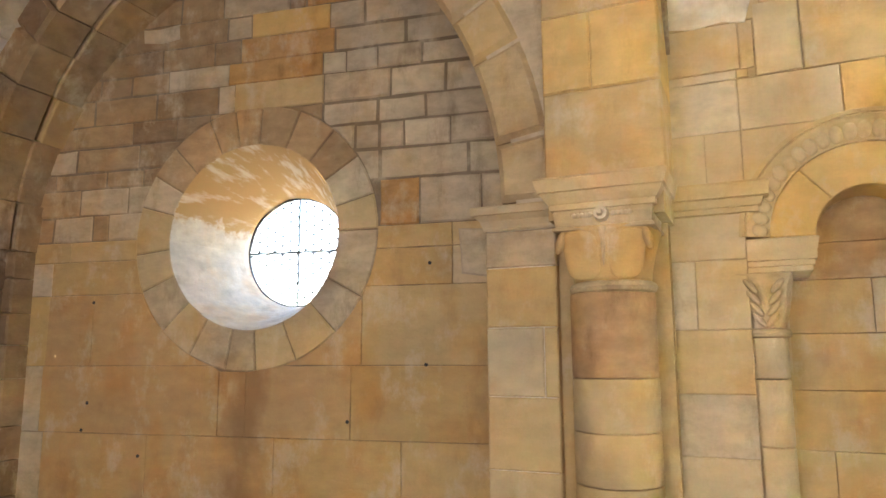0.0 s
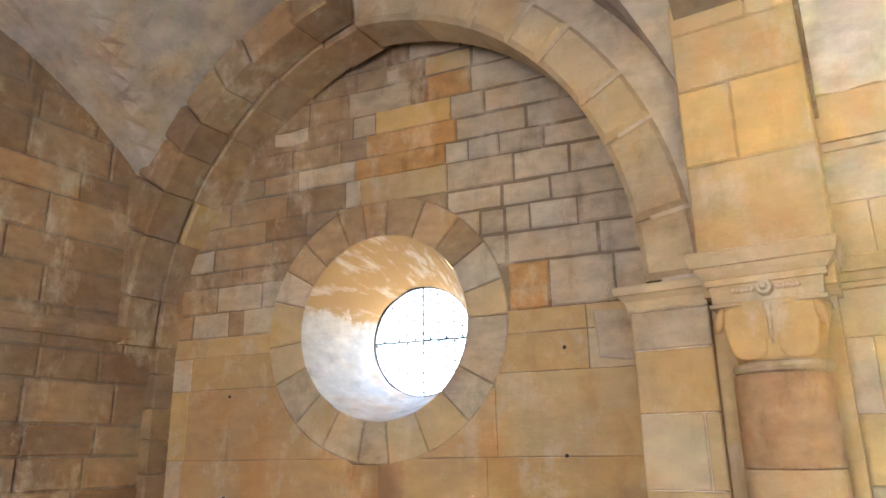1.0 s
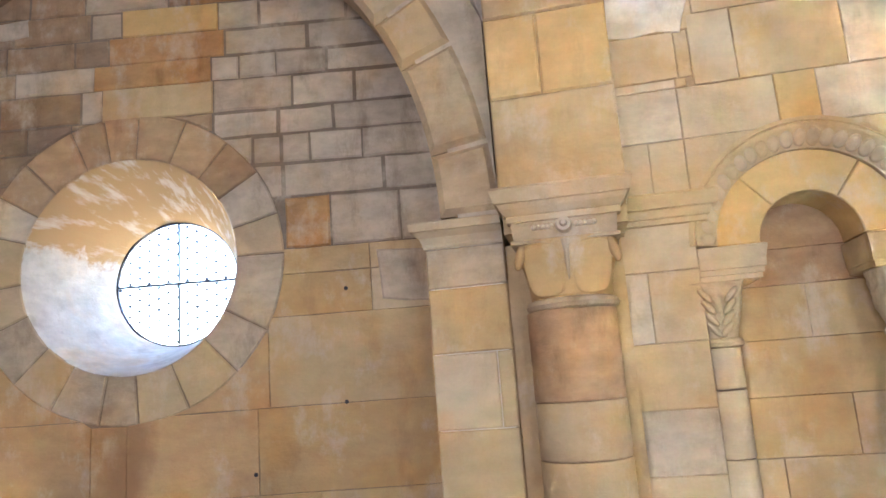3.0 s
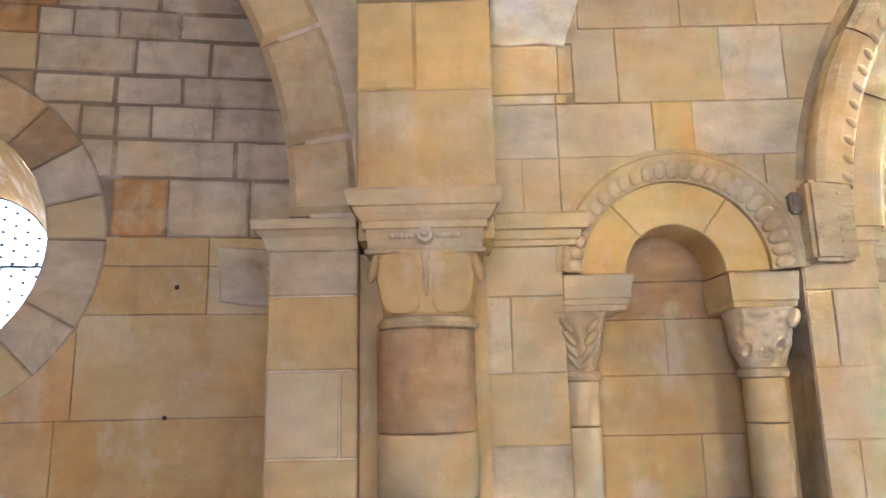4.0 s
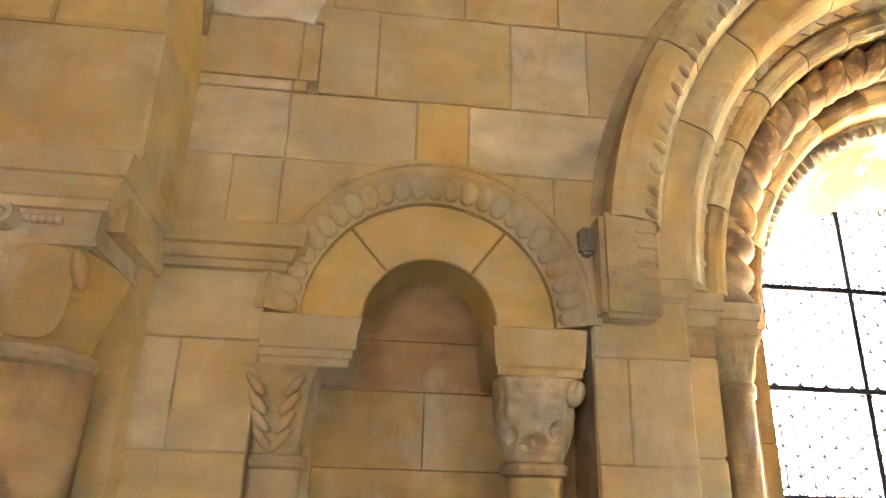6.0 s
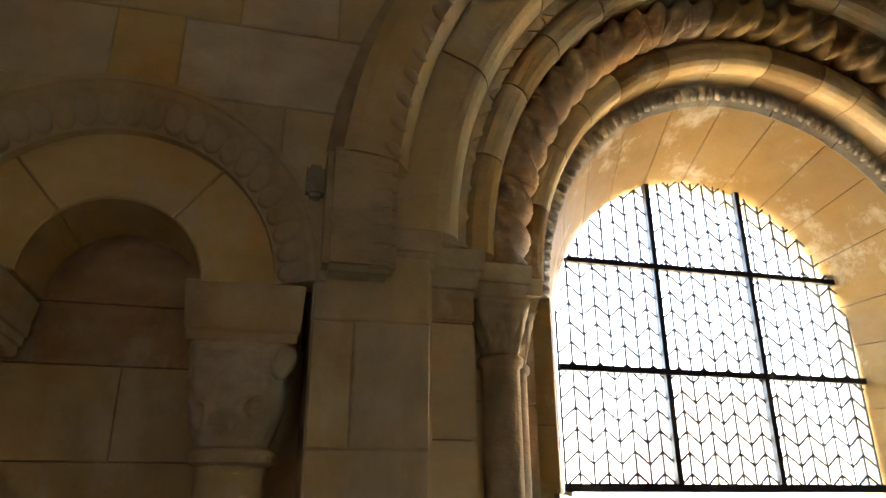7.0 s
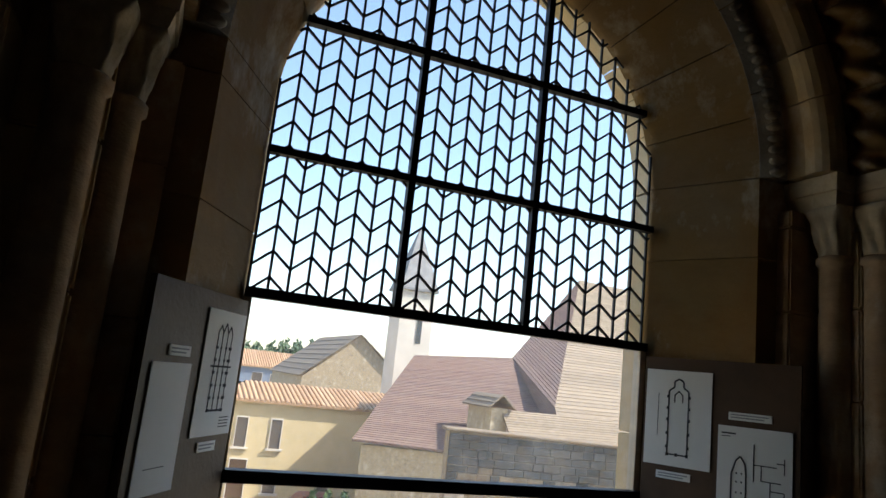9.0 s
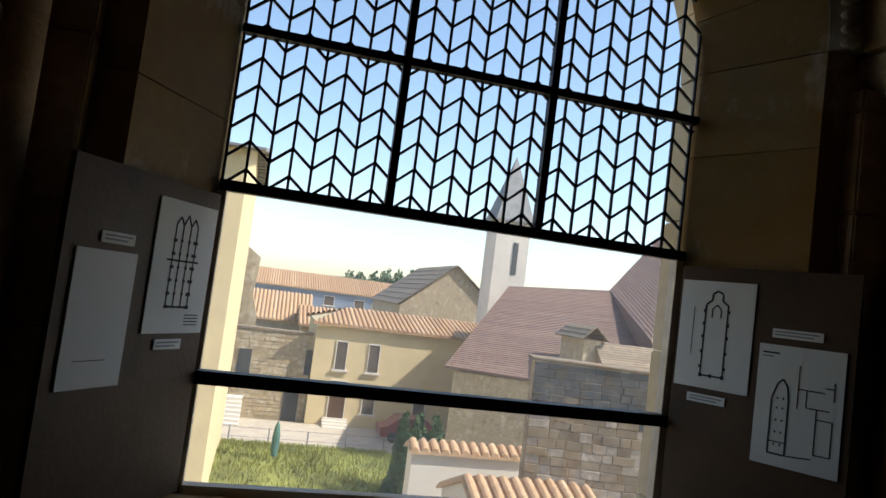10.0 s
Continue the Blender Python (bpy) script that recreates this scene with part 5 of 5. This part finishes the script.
bm = bmesh.new()
n = 40
gx = [-900 + 1800 * i / n for i in range(n + 1)]
gy = [7.2 + 1600 * (j / n) ** 2.2 for j in range(n + 1)]
rows = [[bm.verts.new((x, y, GZ)) for x in gx] for y in gy]
for a, b in zip(rows, rows[1:]):
    for i in range(n):
        bm.faces.new((a[i], a[i + 1], b[i + 1], b[i]))
tagged(part("ground", bm, EARTH), "pale dry ground of the town below", "ground", kind="structure")

# lawn on a low bank, with blades
bm = bmesh.new()
rows = []
for j in range(25):
    y = 31.5 + 8.0 * j / 24
    x0, x1 = -4.0 + 0.03 * y, 11.5 - 0.02 * (y - 26) ** 2 * 0.3
    rows.append([bm.verts.new((x0 + (x1 - x0) * i / 30, y, GZ + 0.03 + 0.55 * math.sin(math.pi * min(1, j / 24)) ** 0.7 + 0.12 * noise.noise(Vector((x0 + (x1 - x0) * i / 30, y, 0)) * 0.6))) for i in range(31)])
for a, b in zip(rows, rows[1:]):
    for i in range(30):
        bm.faces.new((a[i], a[i + 1], b[i + 1], b[i]))
tagged(part("lawn", bm, GRASS), "sunlit green lawn on a low bank", "grass", kind="stuff")
rnd = random.Random(40)
verts, faces = [], []
for _ in range(9000):
    x, y = rnd.uniform(-2.5, 10.0), rnd.uniform(31.8, 39.3)
    h, a = rnd.uniform(0.08, 0.3), rnd.uniform(0, 6.28)
    j = (y - 31.5) / 8.0
    z = GZ + 0.03 + 0.55 * math.sin(math.pi * j) ** 0.7
    k = len(verts)
    verts += [(x - 0.05 * math.cos(a), y - 0.05 * math.sin(a), z - 0.1), (x + 0.05 * math.cos(a), y + 0.05 * math.sin(a), z - 0.1), (x + rnd.uniform(-0.1, 0.1), y + rnd.uniform(-0.1, 0.1), z + h)]
    faces.append((k, k + 1, k + 2))
me = bpy.data.meshes.new("grass_blades")
me.from_pydata(verts, [], faces)
me.materials.append(GRASS)
tagged(new("grass_blades", me), "tufts of rough grass over the lawn", "grass", kind="stuff")
bm = bmesh.new()
box(bm, -20, 30, 40.0, 45.9, GZ, GZ + 0.06)
tagged(part("road", bm, GRAVEL), "pale gravel lane in front of the houses", "road", kind="structure")


def gable_roof_tiles(bm, x0, x1, y0, y1, z0, zr, along="x", step=0.45, over=0.3):
    """Rows of roof tiles on both slopes of a ridge roof."""
    if along == "x":
        ym = (y0 + y1) / 2
        for side in (-1, 1):
            ye = y0 - over if side < 0 else y1 + over
            nrow = max(3, int(abs(ym - ye) / step))
            for k in range(nrow):
                f0, f1 = k / nrow, (k + 1.15) / nrow
                ya, yb = ye + (ym - ye) * f0, ye + (ym - ye) * min(1, f1)
                za, zb = z0 + (zr - z0) * f0, z0 + (zr - z0) * min(1, f1)
                quad = [(x0 - over, ya, za + 0.06), (x1 + over, ya, za + 0.06), (x1 + over, yb, zb), (x0 - over, yb, zb)]
                top = [bm.verts.new(q) for q in quad]
                bot = [bm.verts.new((q[0], q[1], q[2] - 0.08)) for q in quad]
                bm.faces.new(top), bm.faces.new(bot)
                for i in range(4):
                    bm.faces.new((top[i], top[(i + 1) % 4], bot[(i + 1) % 4], bot[i]))
    else:
        tmp = bmesh.new()
        gable_roof_tiles(tmp, y0, y1, x0, x1, z0, zr, "x", step, over)
        for v in tmp.verts:
            v.co = Vector((v.co.y, v.co.x, v.co.z))
        me = bpy.data.meshes.new("tmp")
        tmp.to_mesh(me)
        tmp.free()
        bm.from_mesh(me)
        bpy.data.meshes.remove(me)


def canal_roof(bm, x0, x1, y0, y1, z0, zr, over=0.3, pitch=0.28, hip=0.0):
    """Half-round canal tiles running down both slopes of a roof whose ridge lies along x."""
    ym = (y0 + y1) / 2
    n = max(3, int((x1 - x0 + 2 * over) / pitch))
    for side in (-1, 1):
        ye = y0 - over if side < 0 else y1 + over
        ze = z0 - (zr - z0) * over / (ym - y0)
        for k in range(n):
            xc = x0 - over + (x1 - x0 + 2 * over) * (k + 0.5) / n
            r = pitch * 0.42
            up = min(1.0, (k + 0.5) / n * (x1 - x0 + 2 * over) / (hip + over)) if hip else 1.0
            yt, zt = ye + (ym - ye) * up, ze + (zr - ze) * up
            a = [bm.verts.new((xc + r * math.cos(math.pi * i / 5), ye, ze + 0.05 + r * math.sin(math.pi * i / 5))) for i in range(6)]
            b = [bm.verts.new((xc + r * math.cos(math.pi * i / 5), yt, zt + 0.05 + r * math.sin(math.pi * i / 5))) for i in range(6)]
            for i in range(5):
                bm.faces.new((a[i], a[i + 1], b[i + 1], b[i]))
            bm.faces.new(a)
        q = [bm.verts.new(v) for v in ((x0 - over, ye, ze + 0.05), (x1 + over, ye, ze + 0.05), (x1 + over, ym, zr + 0.05), (x0 - over + (hip + over if hip else 0), ym, zr + 0.05))]
        w = [bm.verts.new((v.co.x, v.co.y, v.co.z - 0.08)) for v in q]
        bm.faces.new(q), bm.faces.new(w)
        for i in range(4):
            bm.faces.new((q[i], q[(i + 1) % 4], w[(i + 1) % 4], w[i]))


def house(name, label, x0, x1, y0, y1, zb, ze, zr, wallmat, roofmat, along="x", windows=(), step=0.4, over=0.3, hip=0.0):
    h = thing(name, label, "house")
    bm = bmesh.new()
    if along == "x":
        ym = (y0 + y1) / 2
        prof = [(y0, zb), (y1, zb), (y1, ze), (ym, zr - 0.05), (y0, ze)]
        a = [bm.verts.new((x0, y, z)) for y, z in prof]
        b = [bm.verts.new((x1, y, z)) for y, z in prof]
    else:
        xm = (x0 + x1) / 2
        prof = [(x0, zb), (x1, zb), (x1, ze), (xm, zr - 0.05), (x0, ze)]
        a = [bm.verts.new((x, y0, z)) for x, z in prof]
        b = [bm.verts.new((x, y1, z)) for x, z in prof]
    bm.faces.new(a), bm.faces.new(tuple(reversed(b)))
    for i in range(5):
        j = (i + 1) % 5
        bm.faces.new((a[i], a[j], b[j], b[i]))
    if hip:
        for v in a:
            if v.co.z > ze + 0.01:
                v.co.x = x0 + hip
    part("wall", bm, wallmat, h)
    bm = bmesh.new()
    if roofmat is CANAL and along == "x":
        canal_roof(bm, x0, x1, y0, y1, ze, zr, over, 0.3, hip)
    else:
        gable_roof_tiles(bm, x0, x1, y0, y1, ze, zr, along, step, over)
    part("roof", bm, roofmat, h)
    for wx, wz, ww, wh, kind in windows:
        w = new(kind)
        w.parent = h
        bm = bmesh.new()
        box(bm, wx - ww / 2, wx + ww / 2, y0 - 0.02, y0 + 0.1, wz, wz + wh)
        part("glass" if kind == "window" else "leaf", bm, SHUTTER if kind == "window" else WOOD, w)
        bm = bmesh.new()
        for q in ((wx - ww / 2 - 0.05, wx - ww / 2, wz, wz + wh), (wx + ww / 2, wx + ww / 2 + 0.05, wz, wz + wh), (wx - ww / 2 - 0.05, wx + ww / 2 + 0.05, wz + wh, wz + wh + 0.08)):
            box(bm, q[0], q[1], y0 - 0.06, y0 + 0.1, q[2], q[3])
        part("frame", bm, WHITEWALL, w)
        bm = bmesh.new()
        box(bm, wx - ww / 2 - 0.18, wx + ww / 2 + 0.18, y0 - 0.14, y0 + 0.1, wz - 0.12, wz)
        part("sill", bm, WHITEWALL, w)
    return h


# yellow house across the lane
house("house", "two-storey yellow rendered house with a low orange tile roof", 6.3, 17.5, 46, 54, GZ, -0.75, 0.12, RENDER, CANAL, "x",
      [(7.95, -3.4, 0.62, 1.65, "window"), (9.93, -3.4, 0.62, 1.65, "window"), (8.05, -6.3, 0.95, 2.2, "door"), (9.95, -5.9, 0.7, 1.1, "window"), (13.1, -6.0, 0.7, 1.3, "window")], hip=2.1)
bm = bmesh.new()
for k in range(4):
    box(bm, 7.3, 8.8, 45.0 + k * 0.28, 46.0, GZ + k * 0.13, GZ + (k + 1) * 0.13)
tagged(part("doorsteps", bm, WHITEWALL), "pale stone steps before the house door", "steps")
# church-like building with a tall maroon roof
big = thing("hall_building", "long stone hall with a tall maroon tile roof", "building")
B0 = [(12.2, 35.7), (21.0, 32.3), (36.0, 32.8), (40.0, 50.0), (24.0, 50.0)]
bm = bmesh.new()
lo = [bm.verts.new((x, y, GZ)) for x, y in B0]
hi = [bm.verts.new((x, y, -1.75)) for x, y in B0]
for i in range(5):
    j = (i + 1) % 5
    bm.faces.new((lo[i], lo[j], hi[j], hi[i]))
bm.faces.new(hi)
part("wall", bm, FARSTONE, big)
bm = bmesh.new()
def tile_rows(bm, b0, b1, t0, t1, n):
    """Lapped rows of tiles over a four-sided slope, from its lower edge b0-b1 to its upper edge t0-t1."""
    def mid(p, q, f):
        return [p[c] + (q[c] - p[c]) * min(1, f) for c in range(3)]
    for k in range(n):
        f0, f1 = k / n, (k + 1.2) / n
        q = [mid(b0, t0, f0), mid(b1, t1, f0), mid(b1, t1, f1), mid(b0, t0, f1)]
        q[0][2] += 0.04
        q[1][2] += 0.04
        t = [bm.verts.new(v) for v in q]
        w = [bm.verts.new((v[0], v[1], v[2] - 0.12)) for v in q]
        bm.faces.new(t), bm.faces.new(w)
        for a in range(4):
            bm.faces.new((t[a], t[(a + 1) % 4], w[(a + 1) % 4], w[a]))


EAVE_L, EAVE_R, EAVE_FAR = (11.7, 35.6, -1.55), (21.0, 32.0, -1.7), (36.0, 32.5, -1.7)
RIDGE_L, RIDGE_R, VALLEY, PEAK, PEAK_FAR = (18.0, 46.0, 2.95), (25.0, 46.0, 3.55), (21.96, 35.0, 0.78), (37.6, 58.3, 11.95), (50.0, 58.3, 11.6)
tile_rows(bm, EAVE_L, EAVE_R, RIDGE_L, RIDGE_R, 56)
tile_rows(bm, EAVE_R, VALLEY, RIDGE_R, RIDGE_R, 40)
tile_rows(bm, RIDGE_R, VALLEY, PEAK, PEAK, 50)
part("roof", bm, TILE, big, "tall maroon tile roof")
bm = bmesh.new()
tile_rows(bm, EAVE_R, EAVE_FAR, VALLEY, (34.0, 35.0, 0.8), 14)
tile_rows(bm, VALLEY, (34.0, 35.0, 0.8), PEAK, PEAK_FAR, 60)
part("roof", bm, BROWNTILE, big, "pale brown tile slope beside the maroon one")
bm = bmesh.new()
tile_rows(bm, (18.2, 31.9, -1.15), (24.5, 31.9, -1.15), (18.2, 33.6, 0.5), (24.5, 33.6, 0.5), 16)
part("porch_roof", bm, BROWNTILE, big, "pale brown stone tile slope below the maroon one")
# dormer
d = thing("dormer", "small roof dormer with pale tiled gable on the maroon roof", "dormer")
bm = bmesh.new()
box(bm, 17.6, 18.45, 33.4, 36.0, -2.0, 0.55)
part("wall", bm, FARSTONE, d)
bm = bmesh.new()
gable_roof_tiles(bm, 17.5, 18.55, 33.3, 36.0, 0.55, 1.2, "y", 0.25, 0.2)
part("roof", bm, BROWNTILE, d)
# stone tower stump close by
stump = thing("stone_tower_stump", "ruined square stone tower with dark lichen top", "tower")
TP = Plane(10.35, 21.0, (4.6, -1.1))
bm = bmesh.new()
prism(bm, TP, [(0, GZ), (5.4, GZ), (5.4, 0.20), (0, 0.24)], -0.7, 0.0)
part("wall", bm, DARKMORTAR, stump)
rnd = random.Random(77)
zz = GZ + 2.6
while zz < 0.1:
    h = min(rnd.uniform(0.19, 0.27), 0.20 - zz)
    if h < 0.1:
        break
    us = course_row(rnd, 0.0, 5.4, 0.26, 0.6)
    for u0, u1 in zip(us, us[1:]):
        dark = zz + rnd.uniform(-0.4, 0.4) > -1.0
        stone_piece(stump, TP, rect(u0, u1, zz, zz + h, 0.005), LICHEN if dark else rnd.choice((STUMP, STUMP, DARKSTONE)), rnd.uniform(0.01, 0.04), 0.06, 0.015)
    zz += h
bm = bmesh.new()
prism(bm, TP, [(-0.1, 0.25), (5.5, 0.20), (5.5, 0.29), (-0.1, 0.33)], -0.75, 0.06, 0.02)
part("coping", bm, STUMP, stump, "pale coping slabs")
# bell tower with spire
bell = thing("bell_tower", "grey square bell tower with pointed slate spire", "tower")
bm = bmesh.new()
box(bm, 18.8, 21.4, 52.5, 55.1, GZ, 8.0)
part("wall", bm, WHITEWALL, bell)
bm = bmesh.new()
bmesh.ops.create_cone(bm, cap_ends=True, segments=4, radius1=2.1, radius2=0.02, depth=5.0, matrix=pose(20.1, 53.8, 10.55, 0, 0, 45))
part("spire", bm, SLATE, bell, "dark slate spire")
bm = bmesh.new()
box(bm, 18.6, 21.6, 52.3, 55.3, 7.9, 8.1)
part("cornice", bm, SLATE, bell)
bm = bmesh.new()
box(bm, 20.2, 20.6, 52.46, 52.6, 4.0, 6.4)
part("louvre", bm, DARKFILL, bell, "dark slab for the shade in a narrow belfry opening")
# gabled house and farther roofs
house("gabled_house", "plain gabled house of brown stone", 14.05, 23.15, 62, 78, GZ, 0.7, 4.66, FARSTONE, BROWNTILE, "y", step=0.6)
house("long_house", "long far building with an orange roof", -3, 19.3, 92, 104, GZ, 0.85, 2.75, SHADEWALL, CANAL, "x", [(10.6, -0.9, 1.2, 1.1, "window"), (14.4, -1.0, 1.2, 1.1, "window"), (16.6, -1.1, 1.2, 1.1, "window")], 0.6)
house("low_shed", "low outbuilding with weathered orange tiles", 1.5, 6.5, 60, 66, GZ, -1.5, 0.45, FARSTONE, CANAL, "x", step=0.5)
house("small_house", "small pale house with orange tile roof", 5.9, 11.0, 56, 62, GZ, -1.5, -0.35, RENDER, CANAL, "x", step=0.5)
# stone yard wall and steps
yard = thing("yard_wall", "tall rubble wall with a dark slab for the shade in the doorway", "wall")
YW = Plane(-4.0, 46.6, (1, 0))
bm = bmesh.new()
prism(bm, YW, [(0, GZ), (10.2, GZ), (10.2, -1.6), (0, -1.55)], -0.5, 0.0)
part("wall", bm, FARSTONE, yard)
rnd = random.Random(91)
bm = bmesh.new()
zz = GZ + 0.02
while zz < -1.75:
    h = rnd.uniform(0.16, 0.30)
    us = course_row(rnd, 0.0, 10.2, 0.22, 0.6)
    for u0, u1 in zip(us, us[1:]):
        prism(bm, YW, rect(u0 + 0.015, u1 - 0.015, zz + 0.012, zz + h - 0.012), -0.05, rnd.uniform(0.02, 0.07))
    zz += h
tagged(part("rubble", bm, RUBBLEWALL, yard, "uneven rubble stones"), kind="stuff")
bm = bmesh.new()
prism(bm, YW, [(-0.1, -1.57), (10.2, -1.60), (10.2, -1.46), (-0.1, -1.43)], -0.6, 0.12, 0.02)
part("coping", bm, BROWNTILE, yard, "brown tile coping")
# The openings are dark slabs on the wall; their colour stands for shade.
for dx, dz, dw, dh in ((2.0, -4.3, 0.75, 1.5), (5.9, -4.0, 0.7, 1.5)):
    bm = bmesh.new()
    box(bm, dx, dx + dw, 46.5, 46.7, dz, dz + dh)
    part("opening", bm, DARKFILL, yard, "dark slab for the shade in an opening")
bm = bmesh.new()
box(bm, 4.9, 5.8, 46.5, 46.7, GZ, GZ + 1.9)
part("doorway", bm, DARKFILL, yard, "dark slab for the shade in the doorway")
bm = bmesh.new()
for k in range(7):
    box(bm, -2.0, 2.6, 43.5 + k * 0.35, 46.6, GZ + k * 0.18, GZ + (k + 1) * 0.18)
tagged(part("stone_steps", bm, WHITEWALL), "broad pale stone steps up to the yard wall", "steps")
# tall ruined gable behind the yard wall
ruin = thing("ruined_gable", "tall broken rubble gable wall behind the yard", "wall")
RG = Plane(-2.3, 48.0, (1, 0))
bm = bmesh.new()
prism(bm, RG, [(0, GZ), (5.0, GZ), (5.0, -0.9), (4.6, 0.4), (4.75, 2.7), (2.6, 4.3), (0, 5.0)], -0.6, 0.0)
part("wall", bm, FARSTONE, ruin)
rnd = random.Random(92)
bm = bmesh.new()
zz = -1.6
while zz < 3.9:
    h = rnd.uniform(0.18, 0.32)
    us = course_row(rnd, 0.0, 4.55 if zz + h < 2.7 else 4.55 - (zz + h - 2.7) * 1.35, 0.25, 0.6)
    for u0, u1 in zip(us, us[1:]):
        prism(bm, RG, rect(u0 + 0.015, u1 - 0.015, zz + 0.012, zz + h - 0.012), -0.05, rnd.uniform(0.015, 0.05))
    zz += h
tagged(part("rubble", bm, RUBBLEWALL, ruin, "uneven rubble stones"), kind="stuff")
# near sunlit building edge
house("corner_building", "tall cream stone building corner with an eave", -8.0, 2.0, 27.0, 38.0, GZ, 5.6, 6.6, RENDER, SLATE, "x", over=0.5)
# shed roof and wall below
house("outbuilding", "white-walled outbuilding with orange canal tiles", 8.15, 11.8, 24.6, 25.3, GZ, -3.16, -3.0, WHITEWALL, CANAL, "x", step=0.2, over=0.12)
house("lean_to", "lean-to with orange canal tile roof", 8.75, 12.0, 18.5, 22.9, GZ, -3.75, -2.95, WHITEWALL, CANAL, "x", step=0.25, over=0.15)


def bush(name, label, x, y, z, r, h, count, seed, leaf=0.1, mat=None):
    t = thing(name, label, name, at=(x, y, z))
    r3 = random.Random(seed)
    vs, fs = [], []
    for _ in range(count):
        a, b = r3.uniform(0, 6.283), r3.uniform(0, 1)
        rr = r * (1 - 0.45 * b * b) * math.sqrt(r3.uniform(0.5, 1)) * (1 + 0.2 * math.sin(3 * a + 5 * b))
        c = Vector((rr * math.cos(a), rr * math.sin(a), h * b * (1 + 0.15 * math.sin(5 * a))))
        q = Euler((r3.uniform(0, 6), r3.uniform(0, 6), r3.uniform(0, 6))).to_matrix()
        s = leaf * r3.uniform(0.6, 1.4)
        k = len(vs)
        vs += [tuple(c + q @ Vector(p)) for p in ((-s, 0, 0), (0, -s * 0.5, 0), (s, 0, 0), (0, s * 0.5, 0.02))]
        fs.append((k, k + 1, k + 2, k + 3))
    me = bpy.data.meshes.new("crown")
    me.from_pydata(vs, [], fs)
    me.materials.append(mat or LEAF)
    ob = new("crown", me)
    ob.parent = t
    bm = bmesh.new()
    lathe(bm, 0, 0, [(0.12, 0), (0.08, h * 0.6)], 8)
    part("trunk", bm, WOOD, t)


bush("bush", "dark green clipped bush beside the lane", 9.9, 31.0, GZ, 1.3, 3.2, 9500, 50)
# fence along the lawn
fence = thing("fence", "thin wire fence on slim posts along the lawn", "fence")
for i in range(8):
    bm = bmesh.new()
    lathe(bm, -1.5 + i * 1.9, 39.6 - 0.12 * i, [(0.035, GZ), (0.035, GZ + 1.0)], 6)
    part("post", bm, SLATE, fence)
for z in (GZ + 0.5, GZ + 0.95):
    bm = bmesh.new()
    box(bm, -1.5, 11.8, 39.12, 39.14, z, z + 0.02)
    part("wire", bm, SLATE, fence)
for i, (tx, ty, th) in enumerate(((27.0, 150.0, 12.3), (31.0, 156.0, 13.2), (35.5, 150.0, 12.6), (23.0, 160.0, 12.0))):
    bush("tree", "distant round green tree behind the roofs", tx, ty, GZ, 5.5, th - 1.2, 3000, 60 + i, 0.5, FARWOOD)
# covered parasol
par = thing("parasol", "folded green parasol on the lawn", "parasol", at=(4.4, 34.5, GZ + 0.45))
bm = bmesh.new()
lathe(bm, 0, 0, [(0.03, 0), (0.03, 1.85)], 8)
part("pole", bm, SLATE, par)
bm = bmesh.new()
lathe(bm, 0, 0, [(0.12, 0.35), (0.16, 0.6), (0.17, 1.2), (0.10, 1.6), (0.03, 1.82)], 10, 0.015)
part("canopy", bm, plain("green_canvas", (0.06, 0.14, 0.12), 0.9), par)
# parked red car
car = thing("car", "small dark red car parked on the lane", "car", at=(12.2, 43.2, GZ + 0.06))
bm = bmesh.new()
side = [(-1.9, 0.3), (1.9, 0.3), (1.95, 0.7), (1.2, 0.85), (0.7, 1.38), (-0.9, 1.4), (-1.5, 0.9), (-1.95, 0.8)]
a = [bm.verts.new((x, -0.8, z)) for x, z in side]
b = [bm.verts.new((x, 0.8, z)) for x, z in side]
bm.faces.new(a), bm.faces.new(tuple(reversed(b)))
for i in range(8):
    j = (i + 1) % 8
    bm.faces.new((a[i], a[j], b[j], b[i]))
part("body", bm, CARPAINT, car)
for wx in (-1.2, 1.2):
    for wy in (-0.8, 0.8):
        bm = bmesh.new()
        bmesh.ops.create_cone(bm, cap_ends=True, segments=16, radius1=0.3, radius2=0.3, depth=0.18, matrix=pose(wx, wy, 0.3, 90, 0, 0))
        part("wheel", bm, DARKFILL, car)
# far wooded hills
bm = bmesh.new()
rows = []
for j in range(9):
    y = 330 + 60 * j
    rows.append([bm.verts.new((-300 + 15 * i, y, GZ + (17 + 6.0 * noise.noise(Vector((i * 0.21, j * 0.5, 3)))) * math.sin(math.pi * (j / 8) * 0.5) + 1.5 * noise.noise(Vector((i * 1.7, j * 2.1, 7))))) for i in range(60)])
for a, b in zip(rows, rows[1:]):
    for i in range(59):
        bm.faces.new((a[i], a[i + 1], b[i + 1], b[i]))
tagged(part("backdrop", bm, FARWOOD), "distant wooded hills under a hazy sky", "hills", kind="structure")
